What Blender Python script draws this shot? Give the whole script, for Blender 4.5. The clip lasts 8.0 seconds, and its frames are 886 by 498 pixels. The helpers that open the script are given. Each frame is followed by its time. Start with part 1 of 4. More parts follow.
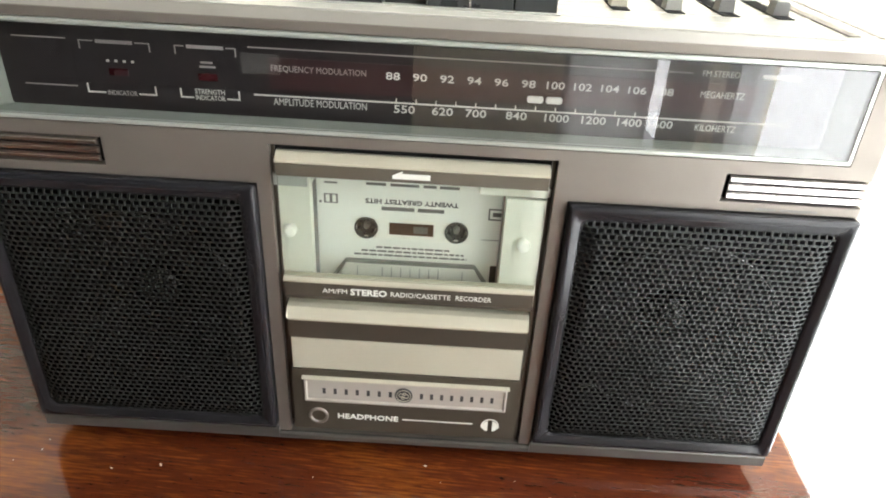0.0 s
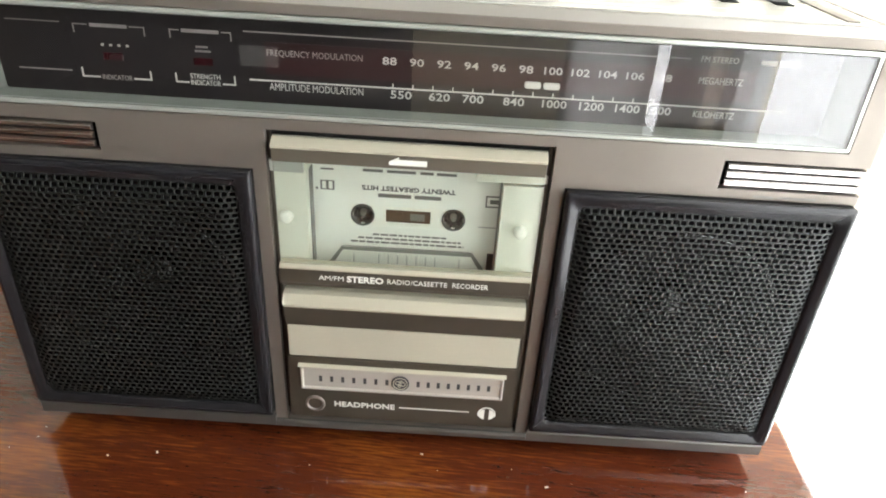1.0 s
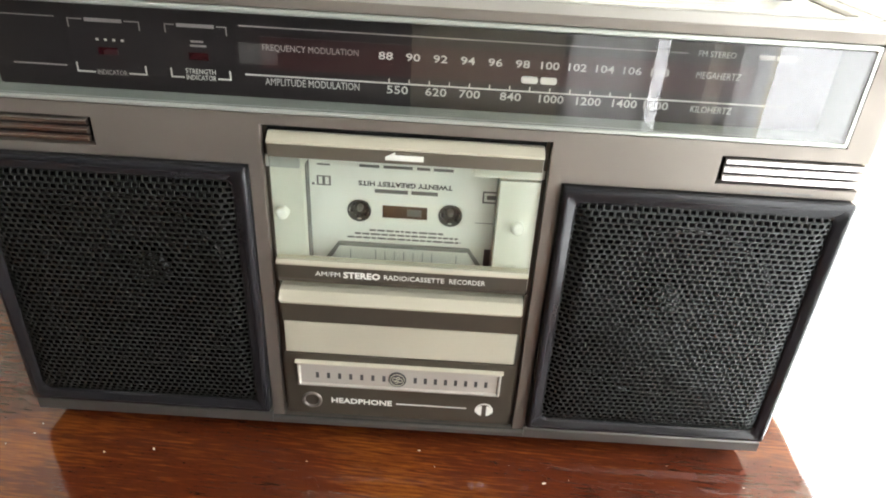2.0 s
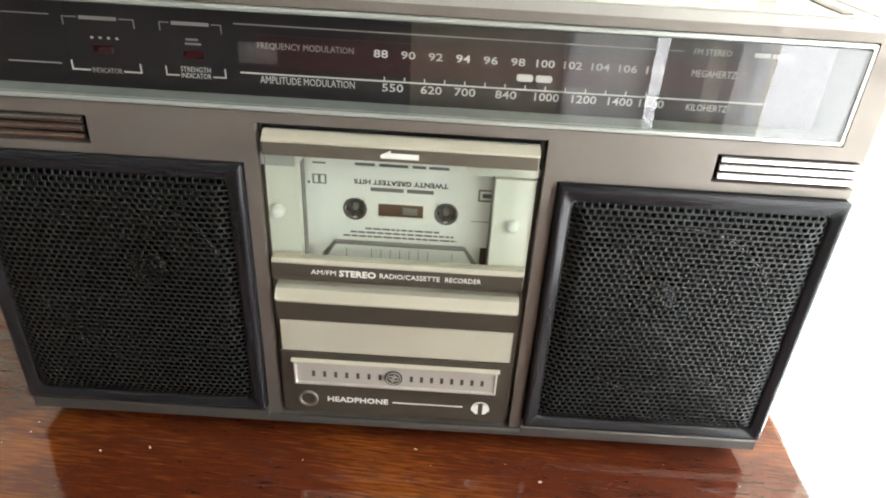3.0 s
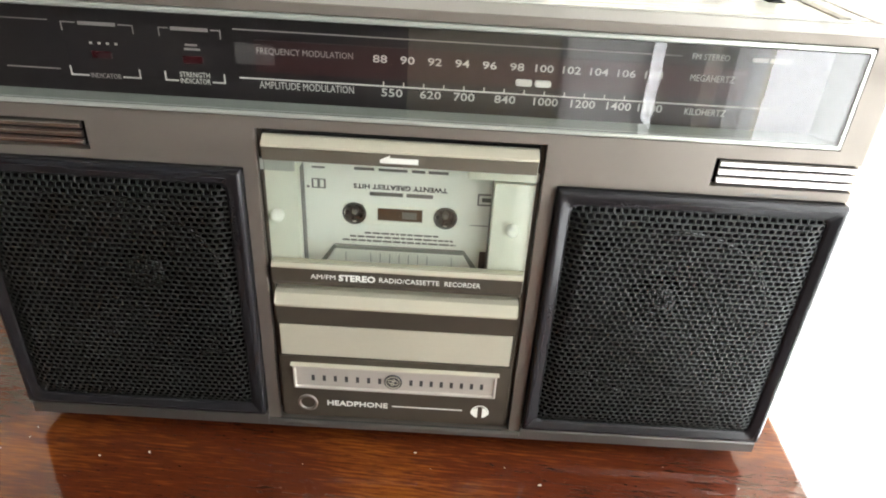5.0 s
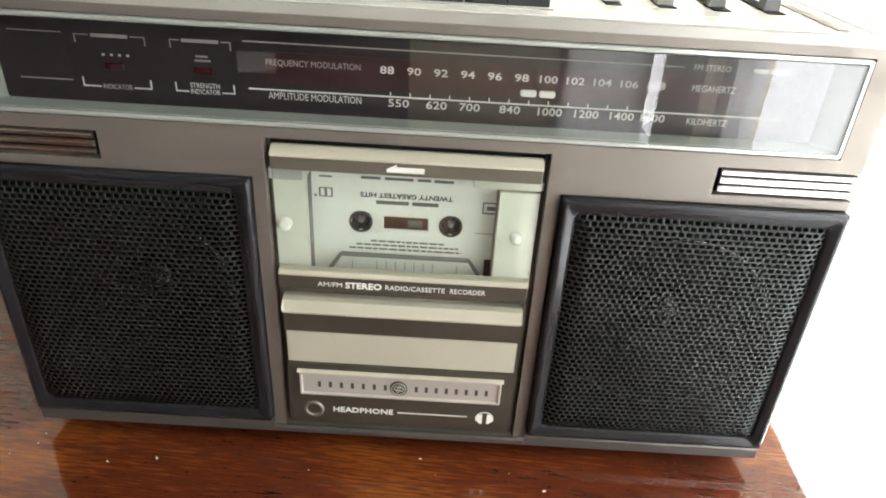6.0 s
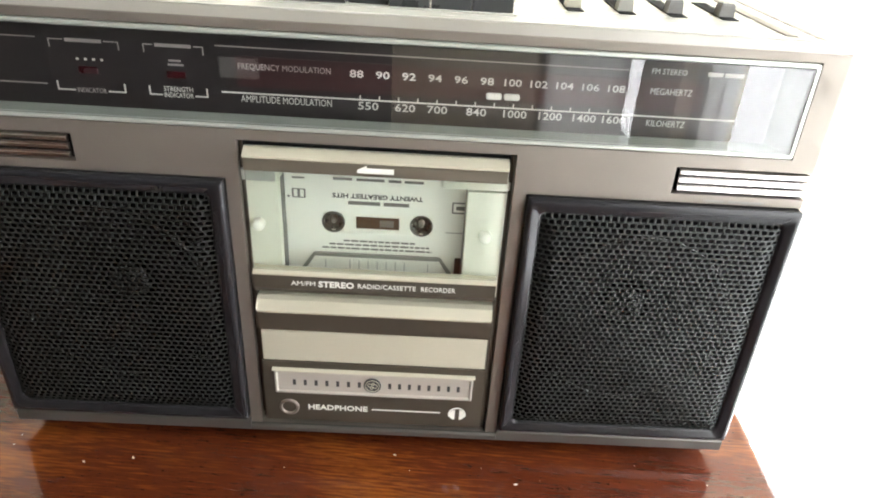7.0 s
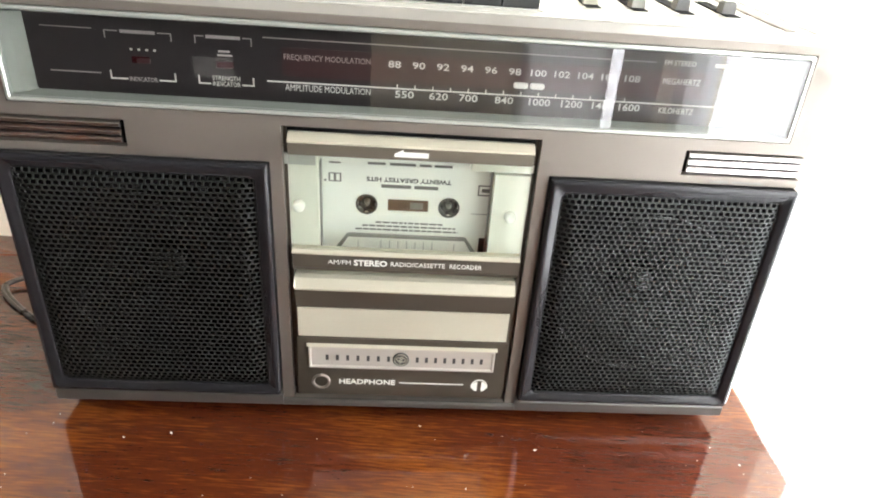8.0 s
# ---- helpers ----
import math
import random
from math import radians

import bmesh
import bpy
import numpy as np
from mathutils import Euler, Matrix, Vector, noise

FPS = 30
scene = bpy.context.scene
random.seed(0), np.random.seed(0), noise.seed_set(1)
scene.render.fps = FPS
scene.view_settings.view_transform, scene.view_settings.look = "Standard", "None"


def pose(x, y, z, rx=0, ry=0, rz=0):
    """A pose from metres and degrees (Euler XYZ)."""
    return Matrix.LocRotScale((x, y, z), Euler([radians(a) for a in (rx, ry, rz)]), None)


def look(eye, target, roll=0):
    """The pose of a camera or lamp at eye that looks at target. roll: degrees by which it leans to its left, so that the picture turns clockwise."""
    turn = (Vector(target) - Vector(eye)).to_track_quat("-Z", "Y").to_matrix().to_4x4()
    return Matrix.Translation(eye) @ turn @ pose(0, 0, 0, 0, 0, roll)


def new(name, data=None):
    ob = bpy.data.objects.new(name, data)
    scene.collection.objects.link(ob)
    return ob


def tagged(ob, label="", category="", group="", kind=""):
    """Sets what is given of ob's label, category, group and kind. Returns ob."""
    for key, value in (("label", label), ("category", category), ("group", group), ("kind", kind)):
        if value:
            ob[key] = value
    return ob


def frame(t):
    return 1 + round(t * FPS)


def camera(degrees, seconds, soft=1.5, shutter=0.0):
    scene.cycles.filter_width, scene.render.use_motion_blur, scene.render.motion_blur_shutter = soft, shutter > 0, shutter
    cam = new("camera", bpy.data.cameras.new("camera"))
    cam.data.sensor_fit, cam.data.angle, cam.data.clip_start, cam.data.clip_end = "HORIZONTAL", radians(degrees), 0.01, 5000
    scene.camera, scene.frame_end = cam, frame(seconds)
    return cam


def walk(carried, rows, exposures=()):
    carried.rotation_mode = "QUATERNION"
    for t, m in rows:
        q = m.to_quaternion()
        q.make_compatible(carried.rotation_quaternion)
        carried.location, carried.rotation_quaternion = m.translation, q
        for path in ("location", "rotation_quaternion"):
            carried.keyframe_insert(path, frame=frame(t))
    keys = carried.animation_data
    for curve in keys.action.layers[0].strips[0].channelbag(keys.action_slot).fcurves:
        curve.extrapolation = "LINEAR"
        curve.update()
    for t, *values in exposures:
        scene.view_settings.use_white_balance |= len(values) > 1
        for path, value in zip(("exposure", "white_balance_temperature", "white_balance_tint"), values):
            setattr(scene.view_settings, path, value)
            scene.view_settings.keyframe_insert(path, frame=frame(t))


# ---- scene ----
cam = camera(69.6, 8.0, soft=1.9)
PATH = [
    (0, (0.01674, 0.00716, 0.26464), (0.00998, 1.76919, -0.68152), 3.3),
    (0.5, (0.01666, 0.00671, 0.26334), (0.01394, 1.76473, -0.69028), 3.4),
    (1, (0.01808, 0.00658, 0.26138), (0.01454, 1.76001, -0.70062), 3.5),
    (1.5, (0.019, 0.00673, 0.26055), (0.01678, 1.75818, -0.70507), 3.5),
    (3, (0.0213, 0.00694, 0.25969), (0.02001, 1.75652, -0.70932), 3.5),
    (3.5, (0.02275, 0.00728, 0.26117), (0.02627, 1.75676, -0.70802), 3.5),
    (4, (0.02261, 0.00824, 0.2617), (0.02867, 1.7581, -0.70679), 3.5),
    (4.5, (0.0218, 0.0082, 0.26088), (0.02961, 1.75662, -0.71018), 3.5),
    (6, (0.0181, 0.00423, 0.26336), (0.02117, 1.76503, -0.68509), 3.4),
    (6.5, (0.02294, 0.00253, 0.2639), (0.05993, 1.76906, -0.6731), 3.8),
    (7, (0.02521, -0.00408, 0.26472), (0.07301, 1.76548, -0.66606), 3.7),
    (7.5, (0.01075, -0.01971, 0.26505), (0.08996, 1.75017, -0.66297), 3.9),
    (8, (-0.0023, -0.02812, 0.26369), (0.12885, 1.7414, -0.65912), 4.4),
]
EXPOSURES = [(0.0, 0.07, 6650, 11), (3.5, 0.02, 6650, 11), (4.5, 0.0, 6650, 11), (6.5, 0.07, 6650, 11), (8.0, 0.38, 6600, 13)]
walk(cam, [(t, look(eye, target, roll)) for t, eye, target, roll in PATH], EXPOSURES)

# ---- light: daylight from a wide glazed door in the wall beside the table ----
world = bpy.data.worlds.new("sky")
scene.world = world
world.use_nodes = True
wn = world.node_tree.nodes
sky = wn.new("ShaderNodeTexSky")
sky.sky_type = "NISHITA"
sky.sun_disc = False
sky.sun_elevation, sky.sun_rotation = radians(48), radians(20)
wn["Background"].inputs["Strength"].default_value = 0.1
world.node_tree.links.new(sky.outputs["Color"], wn["Background"].inputs["Color"])
sun = new("sun", bpy.data.lights.new("sun", "SUN"))
sun.data.energy, sun.data.angle, sun.data.color = 1.2, radians(10), (1.0, 0.96, 0.9)
sun.matrix_world = look((1.0, 4.0, 5.0), (0, 0, 0))
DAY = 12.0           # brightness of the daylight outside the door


# ---- materials ----
def nodes_of(name):
    m = bpy.data.materials.new(name)
    m.use_nodes = True
    nt = m.node_tree
    return m, nt, nt.nodes["Principled BSDF"]


def paint(name, color, rough=0.5, metal=0.0, var=0.12, scale=40.0, fine=900.0, bump=0.05, coat=0.0, stretch=(1, 1, 1), rough_var=0.1):
    """A painted, plastic or metal surface with two scales of variation, relief and uneven gloss."""
    m, nt, p = nodes_of(name)
    n, l = nt.nodes, nt.links
    co = n.new("ShaderNodeTexCoord")
    mp = n.new("ShaderNodeMapping")
    mp.inputs["Scale"].default_value = stretch
    l.new(co.outputs["Object"], mp.inputs["Vector"])
    big = n.new("ShaderNodeTexNoise")
    big.inputs["Scale"].default_value, big.inputs["Detail"].default_value = scale, 5
    small = n.new("ShaderNodeTexNoise")
    small.inputs["Scale"].default_value, small.inputs["Detail"].default_value = fine, 3
    for t in (big, small):
        l.new(mp.outputs["Vector"], t.inputs["Vector"])
    mix = n.new("ShaderNodeMix")
    mix.data_type = "FLOAT"
    mix.inputs[0].default_value = 0.45
    l.new(big.outputs["Fac"], mix.inputs[2])
    l.new(small.outputs["Fac"], mix.inputs[3])
    ramp = n.new("ShaderNodeMapRange")
    ramp.inputs[1].default_value, ramp.inputs[2].default_value = 0.3, 0.7
    ramp.inputs[3].default_value, ramp.inputs[4].default_value = 1 - var, 1 + var
    l.new(mix.outputs[0], ramp.inputs[0])
    tint = n.new("ShaderNodeVectorMath")
    tint.operation = "SCALE"
    tint.inputs[0].default_value = color
    l.new(ramp.outputs[0], tint.inputs["Scale"])
    l.new(tint.outputs[0], p.inputs["Base Color"])
    rr = n.new("ShaderNodeMapRange")
    rr.inputs[1].default_value, rr.inputs[2].default_value = 0.3, 0.7
    rr.inputs[3].default_value, rr.inputs[4].default_value = max(0.02, rough - rough_var), rough + rough_var
    l.new(big.outputs["Fac"], rr.inputs[0])
    l.new(rr.outputs[0], p.inputs["Roughness"])
    p.inputs["Metallic"].default_value = metal
    p.inputs["Coat Weight"].default_value = coat
    p.inputs["Coat Roughness"].default_value = 0.12
    if bump:
        b = n.new("ShaderNodeBump")
        b.inputs["Strength"].default_value, b.inputs["Distance"].default_value = bump, 0.0004
        l.new(small.outputs["Fac"], b.inputs["Height"])
        l.new(b.outputs["Normal"], p.inputs["Normal"])
    return m


def mahogany(name):
    """Polished mahogany: long grain along x, pores, dust and a worn clear lacquer."""
    m, nt, p = nodes_of(name)
    n, l = nt.nodes, nt.links
    co = n.new("ShaderNodeTexCoord")

    def noise_at(scale, detail, sx, sy):
        mp = n.new("ShaderNodeMapping")
        mp.inputs["Scale"].default_value = (sx, sy, 1)
        l.new(co.outputs["Object"], mp.inputs["Vector"])
        t = n.new("ShaderNodeTexNoise")
        t.inputs["Scale"].default_value, t.inputs["Detail"].default_value = scale, detail
        t.inputs["Distortion"].default_value = 0.4
        l.new(mp.outputs["Vector"], t.inputs["Vector"])
        return t.outputs["Fac"]
    broad = noise_at(6, 5, 1.0, 4.0)
    grain = noise_at(90, 12, 0.7, 9.0)
    pores = noise_at(420, 3, 1.0, 4.0)
    haze = noise_at(16, 6, 1.0, 1.4)
    mix = n.new("ShaderNodeMix")
    mix.data_type = "FLOAT"
    mix.inputs[0].default_value = 0.42
    l.new(broad, mix.inputs[2])
    l.new(grain, mix.inputs[3])
    ramp = n.new("ShaderNodeValToRGB")
    e = ramp.color_ramp.elements
    e[0].position, e[0].color = 0.22, (0.022, 0.0032, 0.0009, 1)
    e[1].position, e[1].color = 0.84, (0.50, 0.160, 0.017, 1)
    mid = e.new(0.5)
    mid.color = (0.098, 0.0165, 0.0020, 1)
    l.new(mix.outputs[0], ramp.inputs["Fac"])
    dark = n.new("ShaderNodeMapRange")
    dark.inputs[1].default_value, dark.inputs[2].default_value = 0.32, 0.46
    dark.inputs[3].default_value, dark.inputs[4].default_value = 0.8, 1.0
    l.new(pores, dark.inputs[0])
    sc = n.new("ShaderNodeVectorMath")
    sc.operation = "SCALE"
    l.new(ramp.outputs["Color"], sc.inputs[0])
    l.new(dark.outputs[0], sc.inputs["Scale"])
    l.new(sc.outputs[0], p.inputs["Base Color"])
    p.inputs["Roughness"].default_value = 0.72
    p.inputs["Metallic"].default_value = 0.85      # the sheen of the fibres under the lacquer
    p.inputs["Coat Weight"].default_value = 1.0
    p.inputs["Coat IOR"].default_value = 1.7
    rr = n.new("ShaderNodeMapRange")
    rr.inputs[1].default_value, rr.inputs[2].default_value = 0.3, 0.75
    rr.inputs[3].default_value, rr.inputs[4].default_value = 0.012, 0.05
    l.new(haze, rr.inputs[0])
    l.new(rr.outputs[0], p.inputs["Coat Roughness"])
    b = n.new("ShaderNodeBump")
    b.inputs["Strength"].default_value, b.inputs["Distance"].default_value = 0.10, 0.0003
    l.new(grain, b.inputs["Height"])
    l.new(b.outputs["Normal"], p.inputs["Normal"])
    wave = n.new("ShaderNodeBump")
    wave.inputs["Strength"].default_value, wave.inputs["Distance"].default_value = 0.012, 0.0003
    l.new(grain, wave.inputs["Height"])
    l.new(wave.outputs["Normal"], p.inputs["Coat Normal"])
    return m


def glassy(name, color=(1, 1, 1), rough=0.01, ior=1.45):
    m, nt, p = nodes_of(name)
    p.inputs["Base Color"].default_value = (*color, 1)
    p.inputs["Transmission Weight"].default_value = 1.0
    p.inputs["Roughness"].default_value = rough
    p.inputs["IOR"].default_value = ior
    return m


def glowing(name, color, strength):
    m, nt, p = nodes_of(name)
    p.inputs["Base Color"].default_value = (0, 0, 0, 1)
    p.inputs["Emission Color"].default_value = (*color, 1)
    p.inputs["Emission Strength"].default_value = strength
    return m


WALL = paint("wall_paint", (0.85, 0.77, 0.61), 0.75, var=0.03, scale=6, fine=300, bump=0.1)
# kept very dark so the unseen west wall bounces little light
ROOMWALL = paint("dark_fill_cut_paint", (0.11, 0.095, 0.09), 0.75, var=0.05, scale=6, fine=300, bump=0.1)
SOUTHWALL = paint("off_white_wall_paint", (0.74, 0.66, 0.50), 0.75, var=0.04, scale=6, fine=300, bump=0.1)
# near-black: the hall's lack of light is put into its colour
HALLMAT = paint("hall_shade_paint", (0.07, 0.055, 0.045), 0.75, var=0.05, scale=6, fine=300, bump=0.1)
CEIL = paint("ceiling_paint", (0.40, 0.375, 0.32), 0.8, var=0.03, scale=6, fine=300)
PAVING = paint("pale_paving", (0.62, 0.63, 0.63), 0.8, var=0.12, scale=4, fine=120, bump=0.2)
FLOORMAT = paint("floor_boards", (0.09, 0.055, 0.03), 0.5, var=0.25, scale=5, fine=60, stretch=(1, 8, 1))
WHITE_FRAME = paint("frame_paint", (0.8, 0.8, 0.79), 0.4, var=0.03, scale=10, fine=200)
WOOD = mahogany("mahogany")
PEWTER = paint("pewter_paint", (0.184, 0.164, 0.139), 0.43, metal=0.62, var=0.06, scale=60, fine=2500, bump=0.04)
PEWTER_DARK = paint("dark_pewter_paint", (0.064, 0.055, 0.041), 0.42, metal=0.5, var=0.06, scale=60, fine=2500, bump=0.04)
SILVER = paint("brushed_silver", (0.49, 0.465, 0.36), 0.36, metal=0.4, var=0.05, scale=50, fine=700, stretch=(0.15, 1, 6), bump=0.03, rough_var=0.03)
DOORMAT = paint("door_pewter_paint", (0.118, 0.104, 0.078), 0.42, metal=0.5, var=0.06, scale=60, fine=2500, bump=0.04)
DECKMAT = paint("satin_silver_deck", (0.43, 0.425, 0.375), 0.24, metal=0.12, var=0.05, scale=40, fine=700, stretch=(0.2, 3, 3), bump=0.03)
SATIN = paint("satin_champagne", (0.47, 0.455, 0.355), 0.38, metal=0.4, var=0.04, scale=40, fine=1500, bump=0.03)
CHROME = paint("chrome_trim", (0.44, 0.47, 0.42), 0.30, metal=0.6, var=0.03, scale=20, fine=400, bump=0.0, rough_var=0.0)
RIBMAT = paint("polished_trim", (0.62, 0.60, 0.58), 0.24, metal=1.0, var=0.05, scale=50, fine=500, bump=0.0, rough_var=0.015)
NAMEMAT = paint("brushed_name_plate", (0.46, 0.44, 0.385), 0.36, metal=0.45, var=0.05, scale=60, fine=900, stretch=(0.2, 1, 5), bump=0.02, rough_var=0.05)
BLACK = paint("black_plastic", (0.010, 0.010, 0.011), 0.20, var=0.1, scale=50, fine=1500, bump=0.015, rough_var=0.03)
BLACK.node_tree.nodes["Principled BSDF"].inputs["Specular IOR Level"].default_value = 0.28
GRILLE = paint("grille_paint", (0.0135, 0.0152, 0.0135), 0.27, metal=0.75, var=0.015, scale=60, fine=800, bump=0.0, rough_var=0.0)
CAVITY = paint("cavity_black", (0.009, 0.009, 0.009), 0.9, var=0.02, bump=0.0, rough_var=0.0)
RINGMAT = paint("dark_ring", (0.18, 0.18, 0.18), 0.06, metal=1.0, var=0.1, rough_var=0.01)
GLOSSCAP = paint("glossy_cap", (0.035, 0.035, 0.035), 0.05, metal=1.0, var=0.02, bump=0.0, rough_var=0.0)
CONE = paint("paper_cone", (0.008, 0.008, 0.008), 0.9, var=0.03, bump=0.0, rough_var=0.0)
for m in (CAVITY, CONE):
    m.node_tree.nodes["Principled BSDF"].inputs["Specular IOR Level"].default_value = 0.15
BASEMAT = paint("base_strip_paint", (0.11, 0.105, 0.095), 0.33, metal=0.7, var=0.05, scale=60, fine=2500, bump=0.02, rough_var=0.02)
LINER = paint("dial_liner_plastic", (0.27, 0.30, 0.255), 0.5, metal=0.1, var=0.04, scale=40, fine=900, bump=0.0)
CHAMFER = paint("deck_front_paint", (0.34, 0.325, 0.285), 0.42, metal=0.45, var=0.05, scale=60, fine=2000, bump=0.03)
EDGEMAT = paint("edge_paint", (0.24, 0.225, 0.19), 0.5, metal=0.2, var=0.06, scale=60, fine=1500, bump=0.03)
DIAL = paint("dial_black", (0.012, 0.010, 0.010), 0.35, var=0.08, scale=30, fine=500, bump=0.0, rough_var=0.0)
BAND = paint("dial_band", (0.026, 0.010, 0.010), 0.3, var=0.08, scale=30, fine=500, bump=0.0, rough_var=0.0)
DIALINK = paint("dial_ink", (0.62, 0.62, 0.57), 0.6, var=0.1, fine=3000)
INK = paint("white_ink", (0.68, 0.68, 0.61), 0.6, var=0.08, fine=3000)
DIMINK = paint("dim_ink", (0.34, 0.32, 0.30), 0.6, var=0.08, fine=3000)
BLACKINK = paint("black_ink", (0.035, 0.035, 0.035), 0.5, var=0.1)
HUBMAT = paint("hub_grey", (0.09, 0.095, 0.085), 0.4, var=0.2, scale=300)
MIDGREY = paint("mid_grey_ink", (0.27, 0.28, 0.25), 0.6, var=0.1)
GREYINK = paint("grey_ink", (0.16, 0.16, 0.15), 0.6, var=0.1)
REDLENS = paint("red_lens", (0.032, 0.005, 0.007), 0.25, var=0.1)
KNOBPALE = paint("grey_plastic", (0.40, 0.42, 0.39), 0.45, var=0.05, scale=40, fine=800)
CREAM = paint("cream_plastic", (0.66, 0.675, 0.59), 0.45, var=0.05, scale=40, fine=800)
SHELL = paint("cassette_shell", (0.87, 0.87, 0.80), 0.45, var=0.04, scale=50, fine=800)
LABEL = paint("cassette_label", (0.86, 0.87, 0.82), 0.6, var=0.03, scale=50, fine=900)
BROWNWIN = paint("tape_window", (0.10, 0.07, 0.05), 0.2, var=0.15)
KEYMAT = paint("key_black", (0.028, 0.030, 0.030), 0.35, var=0.15, scale=80, fine=900)
LEVERPALE = paint("lever_pale_grey", (0.30, 0.30, 0.26), 0.4, var=0.12, scale=80, fine=900)
KNOBGREY = paint("lever_grey", (0.13, 0.13, 0.12), 0.4, var=0.15, scale=80, fine=900)
CORDMAT = paint("cord_rubber", (0.055, 0.045, 0.038), 0.3, var=0.2, scale=80)
DUST = paint("dust", (0.7, 0.66, 0.6), 0.8, var=0.1)
ACRYLIC = glassy("clear_acrylic", (0.94, 0.985, 0.93), 0.015, 1.49)
COVER = glassy("clear_dial_cover", (0.98, 0.98, 0.98), 0.010, 1.52)
PANE = glassy("window_glass", (1, 1, 1), 0.0, 1.45)
SHEER, nt, p = nodes_of("sheer_cloth")
through_cloth = nt.nodes.new("ShaderNodeBsdfTranslucent")
through_cloth.inputs["Color"].default_value = (0.46, 0.45, 0.43, 1)
p.inputs["Base Color"].default_value, p.inputs["Roughness"].default_value = (0.7, 0.69, 0.66, 1), 0.9
both = nt.nodes.new("ShaderNodeMixShader")
both.inputs[0].default_value = 0.6
nt.links.new(p.outputs[0], both.inputs[1])
nt.links.new(through_cloth.outputs[0], both.inputs[2])
nt.links.new(both.outputs[0], nt.nodes["Material Output"].inputs["Surface"])
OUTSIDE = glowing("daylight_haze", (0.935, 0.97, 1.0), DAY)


# ---- builders ----
def part(name, bm, material, parent=None, label="", smooth=False):
    bmesh.ops.recalc_face_normals(bm, faces=bm.faces)
    me = bpy.data.meshes.new(name)
    bm.to_mesh(me)
    bm.free()
    me.materials.append(material)
    if smooth:
        for f in me.polygons:
            f.use_smooth = True
    ob = new(name, me)
    if parent:
        ob.parent = parent
    if label:
        ob["label"] = label
    return ob


def thing(name, place, label, category, group="", kind=""):
    ob = new(name)
    ob.empty_display_size = 0.05
    ob.location = place
    return tagged(ob, label, category, group, kind)


def block(bm, x0, x1, y0, y1, z0, z1, bevel=0.0, seg=2):
    """An axis-aligned block, its edges rounded by bevel."""
    r = bmesh.ops.create_cube(bm, size=1.0)
    vs = r["verts"]
    for v in vs:
        v.co = Vector((x0 + (v.co.x + 0.5) * (x1 - x0), y0 + (v.co.y + 0.5) * (y1 - y0), z0 + (v.co.z + 0.5) * (z1 - z0)))
    if bevel:
        es = list({e for v in vs for e in v.link_edges})
        bmesh.ops.bevel(bm, geom=es, offset=bevel, segments=seg, affect="EDGES", profile=0.6)
    return bm


def blocks(*boxes, bevel=0.0):
    bm = bmesh.new()
    for b in boxes:
        block(bm, *b, bevel=bevel)
    return bm


def prism_x(x0, x1, profile, bevel=0.0):
    """A bar along x with a closed (y, z) profile."""
    bm = bmesh.new()
    a = [bm.verts.new((x0, y, z)) for y, z in profile]
    b = [bm.verts.new((x1, y, z)) for y, z in profile]
    n = len(profile)
    bm.faces.new(a)
    bm.faces.new(b[::-1])
    for i in range(n):
        bm.faces.new((a[i], a[(i + 1) % n], b[(i + 1) % n], b[i]))
    if bevel:
        bmesh.ops.bevel(bm, geom=list(bm.edges), offset=bevel, segments=2, affect="EDGES", profile=0.6)
    return bm


def rounded_loop(x0, x1, z0, z1, r, n=5):
    pts = []
    for cx, cz, a0 in ((x1 - r, z1 - r, 0), (x0 + r, z1 - r, 90), (x0 + r, z0 + r, 180), (x1 - r, z0 + r, 270)):
        for i in range(n + 1):
            a = radians(a0 + 90 * i / n)
            pts.append((cx + r * math.cos(a), cz + r * math.sin(a)))
    return pts


def loft(rings, closed=True, cap_last=False, cap_first=False):
    """Skins a list of rings of points."""
    bm = bmesh.new()
    rows = [[bm.verts.new(p) for p in ring] for ring in rings]
    n = len(rows[0])
    for a, b in zip(rows, rows[1:]):
        for i in range(n if closed else n - 1):
            j = (i + 1) % n
            bm.faces.new((a[i], a[j], b[j], b[i]))
    if cap_last:
        bm.faces.new(rows[-1])
    if cap_first:
        bm.faces.new(rows[0])
    return bm


def frame_rings(x0, x1, z0, z1, steps):
    """Rings of a frame: steps of (inset, y, corner radius)."""
    return [[(x, y, z) for x, z in rounded_loop(x0 + i, x1 - i, z0 + i, z1 - i, max(r, 0.0002))] for i, y, r in steps]


def turned(cx, cz, steps, n=40):
    """A turned body about an axis along y: steps of (radius, y)."""
    return [[(cx + r * math.cos(2 * math.pi * i / n), y, cz + r * math.sin(2 * math.pi * i / n)) for i in range(n)] for r, y in steps]


